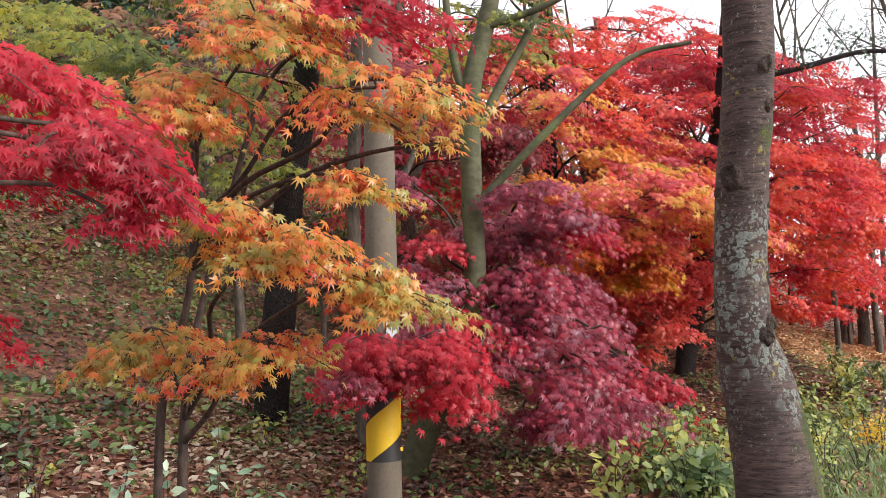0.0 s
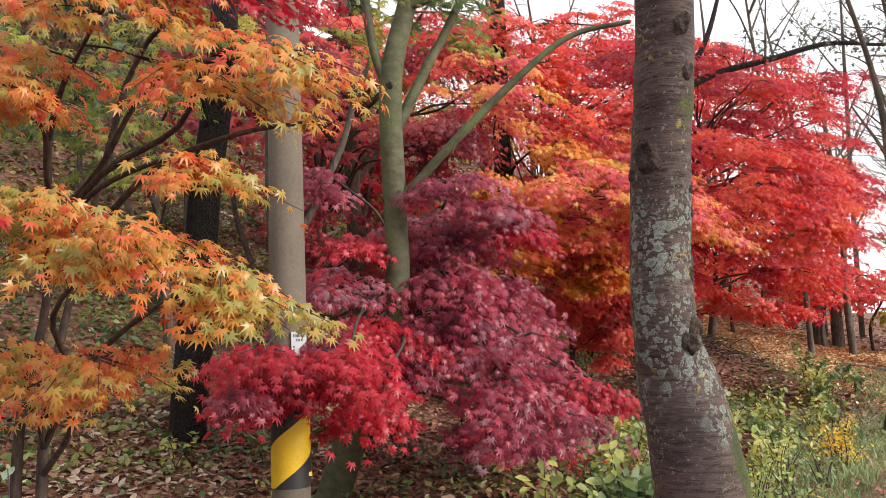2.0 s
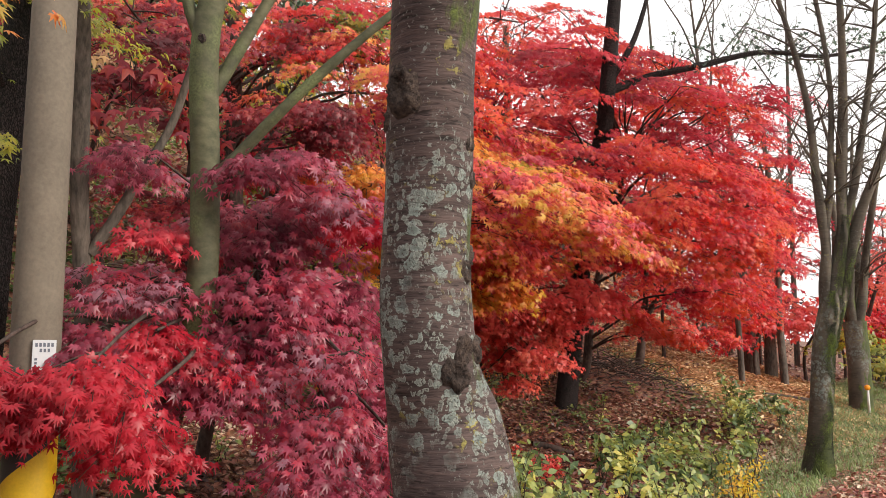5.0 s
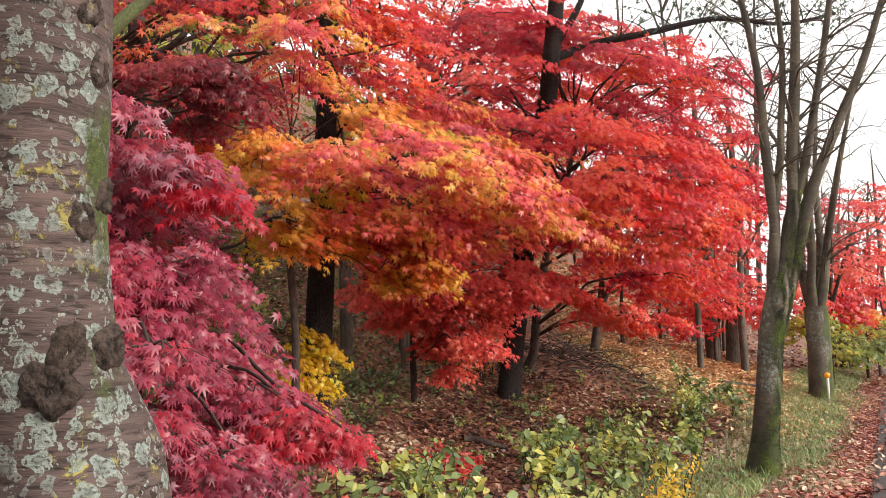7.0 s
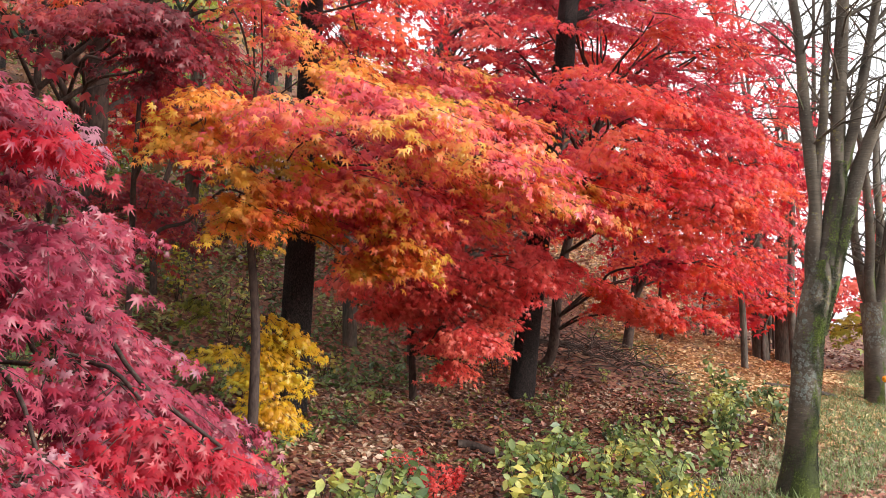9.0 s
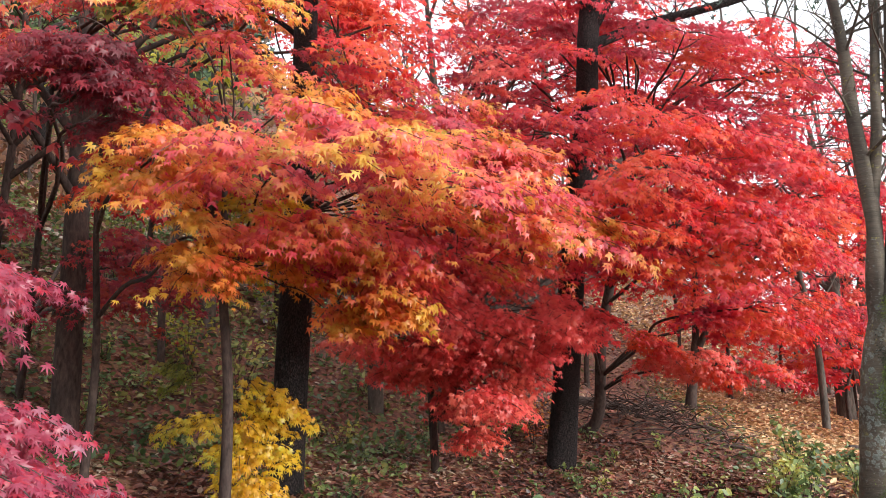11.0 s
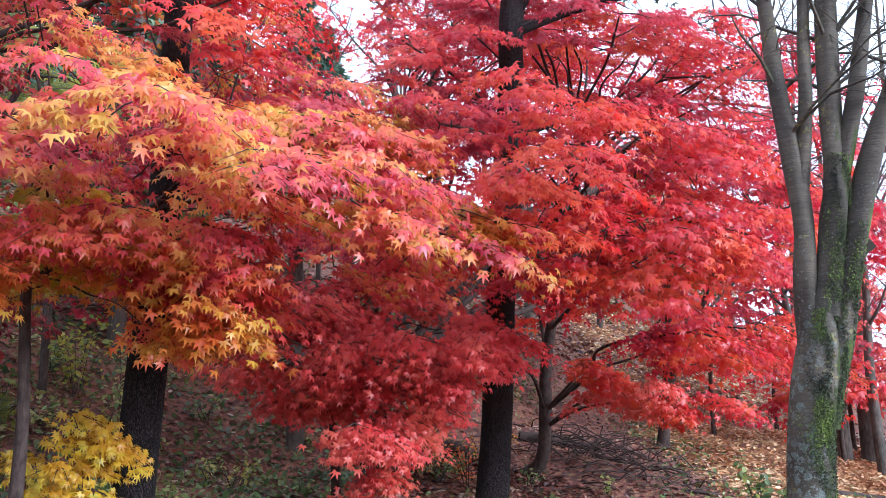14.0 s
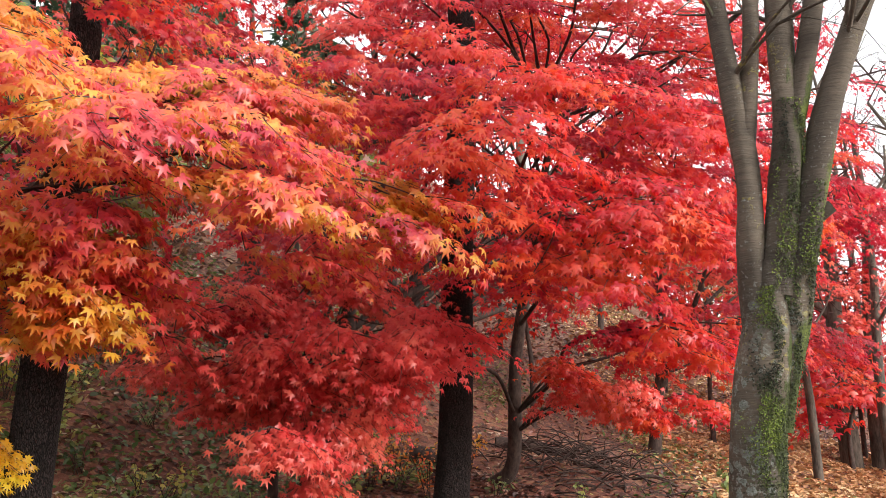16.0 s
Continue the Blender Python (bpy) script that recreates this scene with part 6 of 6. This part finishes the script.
for i, (x, y, h, s, mat, word) in enumerate((
        (-11, 3, 5, 1.8, OLIVE, "olive"), (-15, 9, 5.5, 1.8, RUST, "russet"), (-12.5, 13.0, 4.5, 1.6, OLIVE, "yellow-green"), (-13, 10, 5.5, 2.0, RUST, "russet"),
        (-11, 12.5, 4.5, 1.6, CRIMSON, "crimson"), (-12.5, 15.5, 4.2, 1.7, RUST, "russet"), (-10.5, 17.5, 3.6, 1.4, RED, "red"), (-14, 19, 4.2, 1.8, OLIVE, "olive"),
        (-9.5, 21, 3.6, 1.5, RED, "red"), (-12, 23, 4.0, 1.7, CORAL, "coral"), (-8.5, 25.5, 4.0, 1.6, RED, "red"), (-11, 28, 4.5, 1.8, RUST, "russet"), (-7.0, 29.5, 4.2, 1.7, RED, "red"),
        (-15, 0, 5.5, 2.0, OLIVE, "olive"), (-13.5, -2.5, 5.0, 2.0, RUST, "russet"), (-17, 7, 5.5, 2.2, OLIVE, "yellow-green"), (-18, 13, 5, 2.2, OLIVE, "olive"), (-8.9, 8.4, 4.6, 1.5, PLUM, "plum"),
        (-3.6, 38.0, 8.6, 3.3, CORAL, "coral"), (-3.8, 29, 2.0, 1.2, OLIVE, "yellow-green"), (-3.4, 33, 2.2, 1.3, OLIVE, "yellow-green"), (-4.6, 35, 2.4, 1.4, AMBER, "golden"), (-2.6, 47, 3, 1.8, OLIVE, "olive"), (-5.6, 29.5, 3.0, 1.4, CORAL, "coral"), (-7.4, 31.5, 3.4, 1.5, CRIMSON, "crimson"), (-5.2, 33.5, 3.0, 1.4, RED, "red"), (-9.0, 30, 3.4, 1.6, CORAL, "coral"), (-6.4, 27.0, 2.6, 1.2, RED, "red"), (-4.6, 38, 3.2, 1.5, RUST, "russet"), (-3.0, 36, 5.0, 1.8, RED, "red"), (-4.5, 42, 5.2, 2.0, CORAL, "coral"))):
    leafy(word + "-leaved tree at the wood's edge", x, y, h, s, mat, 400 + i)

rng = np.random.default_rng(61)
for i in range(16):
    y = 33 + 1.9 * i + rng.uniform(-0.8, 0.8)
    x = -(0.42 * (y - 6) + rng.uniform(0, 7))
    word, mat = (("russet", RUST), ("coral", CORAL), ("olive", OLIVE), ("crimson", CRIMSON))[i % 4]
    leafy(word + "-leaved tree at the wood's edge", x, y, rng.uniform(4.5, 6.5), rng.uniform(1.8, 2.5), mat, 460 + i, 7, 50, 0.2)


def conifer(x, y, h, r, seed):
    rng = np.random.default_rng(seed)
    f = rooted(x, y)
    tree = thing("pine_tree", f, "blue-green pine on the hill behind", "tree", "pines on the hill")
    solid("trunk", [tube([f, (x, y, f[2] + h * 0.5), (x, y, f[2] + h)], [0.16, 0.1, 0.03], 9, 5)], PINE_BARK, tree)
    n = 950
    u = rng.uniform(0.2, 1, n) ** 0.8
    tier = np.round(u * 9) / 9
    a = rng.uniform(0, 6.28, n)
    rad = r * (1.08 - tier) * np.sqrt(rng.uniform(0.05, 1, n)) * (1 + 0.3 * np.sin(3 * a + tier * 20))
    p = np.stack([x + np.cos(a) * rad, y + np.sin(a) * rad, f[2] + h * tier + rng.normal(0, 0.16, n) - 0.25 * rad], 1)
    tip = np.stack([np.cos(a), np.sin(a), rng.uniform(-0.4, 0.6, n)], 1)
    tagged(solid("crown", [scatter(MAPLE3, p, rng.normal(0, 0.5, (n, 3)) + [0, 0, 0.8], tip, rng.uniform(0.18, 0.38, n))], PINE, tree), kind="stuff")


for i in range(13):
    conifer(-rng.uniform(19, 26), 5.0 + 1.6 * i + rng.normal(0, 0.5), rng.uniform(6, 8.5), rng.uniform(1.7, 2.4), 540 + i)
for i in range(12):
    conifer(-rng.uniform(24, 44), rng.uniform(2, 38), rng.uniform(6, 9.5), rng.uniform(1.6, 2.4), 500 + i)


# ---- low growth ----
def leafy_plant(name, label, x, y, h, spread, count, size, mat, seed, group, stems=6, shape=OVAL):
    rng = np.random.default_rng(seed)
    g = float(ground_height(x, y))
    plant = thing(name, (x, y, g - 0.02), label, "plant", group)
    tubes, ends = [], []
    for i in range(stems):
        a = rng.uniform(0, 6.28)
        e = np.array([x + math.cos(a) * spread * rng.uniform(0.3, 1), y + math.sin(a) * spread * rng.uniform(0.3, 1), g + h * rng.uniform(0.6, 1.1)])
        pts = [np.array([x + rng.normal(0, 0.03), y + rng.normal(0, 0.03), g - 0.03]), np.array([x, y, g]) * 0.45 + e * 0.55 + [0, 0, h * 0.12], e]
        tubes.append(tube(pts, [0.006, 0.002], 4, 4))
        ends.append(curve_through(pts, 8))
    tagged(solid("stalk", tubes, TWIG_BARK, plant), kind="stuff")
    k = rng.integers(0, stems, count)
    line = np.array(ends)
    at_ = rng.integers(3, line.shape[1], count)
    p = line[k, at_] + rng.normal(0, spread * 0.13, (count, 3))
    p[:, 2] = np.maximum(p[:, 2], g + 0.03)
    tagged(solid("foliage", [scatter(shape, p, rng.normal(0, 0.45, (count, 3)) + [0.25, -0.25, 0.8], rng.normal(0, 1, (count, 3)) + [0, 0, -0.3], size * rng.uniform(0.5, 1.25, count))], mat, plant), kind="stuff")
    return plant


rng = np.random.default_rng(8)
for i in range(38):
    y = rng.uniform(6.2, 19.5)
    x = -rng.uniform(2.1, 3.9) - float(drift(y))
    leafy_plant("shrub", "low yellow-green broad-leaved shrub in the ditch", x, y, rng.uniform(0.3, 0.7), rng.uniform(0.25, 0.45), 100, 0.08, SHRUB, 600 + i, "shrubs in the ditch")
for i in range(7):
    leafy_plant("shrub", "low shrub with small yellow leaves", -rng.uniform(1.9, 3.9), rng.uniform(6.3, 11.5), rng.uniform(0.3, 0.55), 0.28, 150, 0.028, YELLOW, 660 + i, "yellow shrubs in the ditch")
for i in range(18):
    leafy_plant("weed", "tall yellow-green weed at the verge", -rng.uniform(1.7, 3.4), rng.uniform(5.6, 9.8), rng.uniform(0.25, 0.5), 0.3, 90, 0.04, SHRUB, 640 + i, "weeds at the verge", 6)
for i, (x, y) in enumerate(((-3.85, 2.1), (-3.95, 1.85), (-3.3, 2.55), (-3.2, 2.75), (-2.95, 2.9), (-4.3, 1.9), (-3.75, 2.5))):
    leafy_plant("pale_plant", "pale blue-green leafy herb among fallen leaves", x, y, rng.uniform(0.55, 0.9), 0.16, 34, 0.05, PALE, 680 + i, "pale herbs at the slope's foot", 4)
for i in range(26):
    leafy_plant("seedling", "small green seedling on the leaf-strewn slope", -rng.uniform(5.0, 9.5), rng.uniform(2, 20), rng.uniform(0.12, 0.35), 0.2, 40, 0.05, SHRUB, 700 + i, "seedlings on the slope", 4)
for i in range(34):
    leafy_plant("bank_herb", "low green and yellow herb among fallen leaves", -rng.uniform(3.6, 7.2), rng.uniform(9.5, 18.5), rng.uniform(0.1, 0.24), 0.24, 46, 0.045, IVY if i % 3 else SHRUB, 900 + i, "herbs on the bank", 4)
for i in range(9):
    leafy_plant("red_seedling", "tiny red maple seedling among fallen leaves", -rng.uniform(3.6, 5.6), rng.uniform(8.5, 14), 0.25, 0.25, 60, 0.045, CORAL, 740 + i, "maple seedlings", 5, MAPLE5)
for i in range(8):
    leafy_plant("golden_seedling", "thin shrub with golden leaves on the slope", -rng.uniform(7.6, 8.8), rng.uniform(16.2, 18.0), 0.6, 0.35, 90, 0.04, AMBER, 760 + i, "golden shrubs", 6)

slope_rng = np.random.default_rng(81)
for i in range(40):
    leafy_plant("slope_herb", "leafy green herb on the shaded wooded slope", -slope_rng.uniform(7.2, 12.5), slope_rng.uniform(9.0, 17.5), slope_rng.uniform(0.15, 0.5), slope_rng.uniform(0.25, 0.45), 70, 0.055, IVY if i % 3 else SHRUB, 1000 + i, "herbs on the wooded slope", 5)
for i in range(9):
    leafy_plant("bush", "yellow-green leafy bush on the wooded slope", -rng.uniform(9.5, 14), rng.uniform(10, 20), rng.uniform(0.9, 1.5), 0.6, 240, 0.07, SHRUB if i % 2 else OLIVE, 780 + i, "bushes in the wood", 8)


def on_ground(n, x0, x1, y0, y1, rng, beside_lane=False):
    p = np.stack([rng.uniform(x0, x1, n), rng.uniform(y0, y1, n), np.zeros(n)], 1)
    if beside_lane:
        p[:, 0] -= drift(p[:, 1])
    p[:, 2] = ground_height(p[:, 0], p[:, 1])
    return p


def fallen(p, rng, lo, hi, lift=0.012):
    n = len(p)
    p = p + np.stack([np.zeros(n), np.zeros(n), rng.uniform(0.2, 1.6, n) * lift], 1)
    return scatter(FALLEN, p, rng.normal(0, 0.38, (n, 3)) + [0, 0, 1], rng.normal(0, 1, (n, 3)), rng.uniform(lo, hi, n))


def side_path(p):
    """How much a place lies on the leaf-covered path that climbs from the lane, its brightness painted into pale
    leaves.
    """
    d = np.abs((p[:, 0] + p[:, 1] - 18.9) * 0.707)
    return (smooth(4.0, 2.4, d) * smooth(-1.8, -3.2, p[:, 0]) > rng.uniform(0.1, 0.9, len(p)))


rng = np.random.default_rng(9)
p = np.vstack([on_ground(36000, -8.5, -2.2, 0, 18, rng), on_ground(19000, -15, -6, -2, 30, rng), on_ground(9000, -6, -1.8, 14, 30, rng)])
far_ = np.vstack([on_ground(17000, -26, -12, -6, 36, rng), on_ground(6000, -14, -2.2, 30, 58, rng)])
path_mask = side_path(p)
lane_clear = p[:, 0] < ROAD_EDGE
tagged(solid("leaf_litter", [fallen(p[~path_mask], rng, 0.028, 0.066), fallen(far_, rng, 0.06, 0.11, 0.03)], LITTER, smooth=False), "brown and russet fallen leaves covering the slope", "fallen leaves", kind="stuff")
q = on_ground(30000, -17, -2.0, 19, 36, rng)
q = np.vstack([p[path_mask], q[side_path(q)]])
tagged(solid("skylit_leaf_litter", [fallen(q, rng, 0.04, 0.08)], SKYLIT_STRAW, smooth=False), "tan fallen leaves covering the side path, coloured paler for open-sky light", "fallen leaves", kind="stuff")
v = np.vstack([on_ground(9000, -2.4, ROAD_EDGE, 2, 34, rng, True), on_ground(13000, -1.0, ROAD_EDGE, 2, 36, rng, True)])
e = on_ground(4200, ROAD_EDGE, 1.6, 4, 40, rng, True)
e = e[rng.uniform(0, 1, len(e)) < np.exp(-(e[:, 0] + drift(e[:, 1]) - ROAD_EDGE) / 0.55)]
e[:, 2] = -0.015 * np.clip(e[:, 1], -20, 16) + 0.02
tagged(solid("verge_leaves", [fallen(np.vstack([v[rng.uniform(0, 1, len(v)) < 0.5 + 0.5 * smooth(-1.0, -0.5, v[:, 0] + drift(v[:, 1]))], e]), rng, 0.03, 0.06)], RUSSET, smooth=False), "russet leaves blown along the lane's edge", "fallen leaves", kind="stuff")

# grass on the verge and herbs on the slope
v = on_ground(34000, -2.4, -0.4, 3, 36, rng, True)
dens = 0.3 + 0.7 * (np.sin(v[:, 1] * 0.9 + 1.0) * np.sin(v[:, 0] * 2.1 + v[:, 1] * 0.4) > -0.1)
v = v[(rng.uniform(0, 1, len(v)) < dens * smooth(-0.4, -0.9, v[:, 0] + drift(v[:, 1])))]
n_ = len(v)
tagged(solid("grass", [scatter(BLADE, v, rng.normal(0, 0.3, (n_, 3)) + [0, 0, 1], rng.normal(0, 1, (n_, 3)), rng.uniform(0.05, 0.1, n_) * (0.75 + 0.5 * smooth(12, 16, v[:, 1])))], HERB, smooth=False), "short green verge grass mixed with fallen leaves", "grass", kind="stuff")
v = on_ground(15000, -2.2, -0.8, 14.2, 40, rng, True)
v = v[rng.uniform(0, 1, len(v)) < 0.25 + 0.75 * (np.sin(v[:, 1] * 0.7) + np.sin(v[:, 0] * 3 + v[:, 1] * 0.5) > -0.7)]
n_ = len(v)
tagged(solid("lawn", [scatter(BLADE, v, rng.normal(0, 0.3, (n_, 3)) + [0, 0, 1], rng.normal(0, 1, (n_, 3)), rng.uniform(0.07, 0.13, n_))], LAWN, smooth=False), "fresh green grass round the verge trees", "grass", kind="stuff")
h_ = np.vstack([on_ground(9500, -17, -8.2, 7, 18, rng), on_ground(4500, -14, -6.5, 0, 8, rng)])
n_ = len(h_)
tagged(solid("ground_herb", [scatter(OVAL, h_ + [0, 0, 0.04], rng.normal(0, 0.5, (n_, 3)) + [0, 0, 0.7], rng.normal(0, 1, (n_, 3)), rng.uniform(0.05, 0.1, n_))], IVY, smooth=False), "scattered green woodland herbs on the slope", "undergrowth", kind="stuff")
v = on_ground(9000, -2.7, -1.2, 4.5, 14.5, rng, True)
n_ = len(v)
tagged(solid("verge_grass", [scatter(BLADE, v, rng.normal(0, 0.35, (n_, 3)) + [0, 0, 1], rng.normal(0, 1, (n_, 3)), rng.uniform(0.06, 0.13, n_))], LAWN, smooth=False), "fresh green grass along the ditch", "grass", kind="stuff")
v = np.vstack([on_ground(25000, -13, -4.2, -3, 24, rng), on_ground(24000, -25, -10, 3, 25, rng), on_ground(9000, -36, -12, -12, 40, rng)])
keep = np.sin(v[:, 0] * 0.8 + 2.0) * np.sin(v[:, 1] * 0.55 + 0.6) + 0.5 * np.sin(v[:, 0] * 1.9 + v[:, 1] * 1.3) + 0.04 * (-v[:, 0] - 8) + 0.5 * smooth(9, 3, v[:, 1])
v = v[keep > rng.uniform(-0.3, 0.9, len(v))]
n_ = len(v)
v[:, 2] += rng.uniform(0.0, 0.09, n_)
tagged(solid("undergrowth", [scatter(OVAL, v, rng.normal(0, 0.5, (n_, 3)) + [0, 0, 0.8], rng.normal(0, 1, (n_, 3)), rng.uniform(0.035, 0.075, n_) * (1 + 1.2 * smooth(12, 22, -v[:, 0])))], IVY, smooth=False), "low green herbs between the fallen leaves", "undergrowth", kind="stuff")


# ---- dead wood ----
def log(label, a, b, r, seed):
    rng = np.random.default_rng(seed)
    a, b = rooted(*a, 0), rooted(*b, 0)
    ob = solid("log", [tube(bend((a[0], a[1], a[2] + r * 0.7), (b[0], b[1], b[2] + r * 0.7), rng, 0, 5), [r, r * 1.05, r * 0.7], 10, 5, 0.08, rng)], TWIG_BARK, origin=a)
    return tagged(ob, label, "log")


log("dark fallen log lying on the bank", (-4.86, 21.79), (-3.88, 23.07), 0.05, 1)
log("dark fallen log on the leafy slope", (-6.02, 13.49), (-5.51, 13.81), 0.05, 2)
log("thin dead branch lying on the bank", (-6.73, 18.46), (-5.56, 19.54), 0.03, 3)
log("thin dead branch lying on the bank", (-7.42, 19.33), (-6.22, 20.07), 0.03, 4)
log("mossy log beside the brush", (-8.65, 19.06), (-7.78, 19.98), 0.09, 5)
rng = np.random.default_rng(12)
tubes = []
for i in range(170):
    x, y = rng.normal(-7.09, 0.6), rng.normal(19.01, 0.55)
    g = float(ground_height(x, y))
    a = rng.uniform(0, 6.28)
    ln = rng.uniform(0.3, 0.9)
    s = np.array([x, y, g + rng.uniform(0, 0.28)])
    tubes.append(tube(bend(s, s + np.array([math.cos(a) * ln, math.sin(a) * ln, rng.uniform(-0.15, 0.3)]), rng, 0.1, 4), [0.012, 0.003], 4, 3))
tagged(solid("brush_pile", tubes, TWIG_BARK), "dark heap of dead brushwood on the bank", "brushwood", kind="stuff")
log("half-buried dark stump by the brushwood", (-8.87, 17.53), (-8.57, 17.76), 0.12, 6)

# a crumpled scrap in the ditch
rng = np.random.default_rng(19)
bm = bmesh.new()
bmesh.ops.create_icosphere(bm, subdivisions=3, radius=0.07)
for v in bm.verts:
    v.co = Vector((v.co.x * 1.3, v.co.y, v.co.z * 0.5)) * (1 + 0.35 * math.sin(v.co.x * 70 + 1) * math.sin(v.co.y * 60) + rng.normal(0, 0.06))
me = bpy.data.meshes.new("paper_scrap")
bm.to_mesh(me)
bm.free()
me.materials.append(PLATE)
scrap = tagged(new("paper_scrap", me), "crumpled pale scrap lying in the leafy ditch", "litter")
scrap.location = (-4.26, 18.39, float(ground_height(-4.26, 18.39)) + 0.025)

# needle tufts along the pine's long limb
rng = np.random.default_rng(31)
pine = [o for o in scene.objects if o.name.startswith("pine_tree") and "side limb" in o["label"]][0]
limb_line = curve_through([(-5.28, 14.94, 5.54), (-4.76, 15.43, 5.82), (-4.09, 15.90, 5.99), (-3.24, 16.57, 6.24), (-2.41, 17.29, 6.20), (-1.71, 17.78, 6.37)], 8)
tagged(solid("branchwork", bare_twigs([limb_line], 34, rng, 0.25, 0.8, 0.012), PINE_BARK, pine), kind="stuff")
n_ = 420
p = limb_line[rng.integers(14, len(limb_line), n_)] + rng.normal(0, 0.4, (n_, 3)) * [1, 1, 0.45] + [0, 0, 0.15]
tagged(solid("needle_tuft", [scatter(MAPLE5, p, rng.normal(0, 1, (n_, 3)), rng.normal(0, 1, (n_, 3)), rng.uniform(0.04, 0.08, n_))], PINE, pine), kind="stuff")
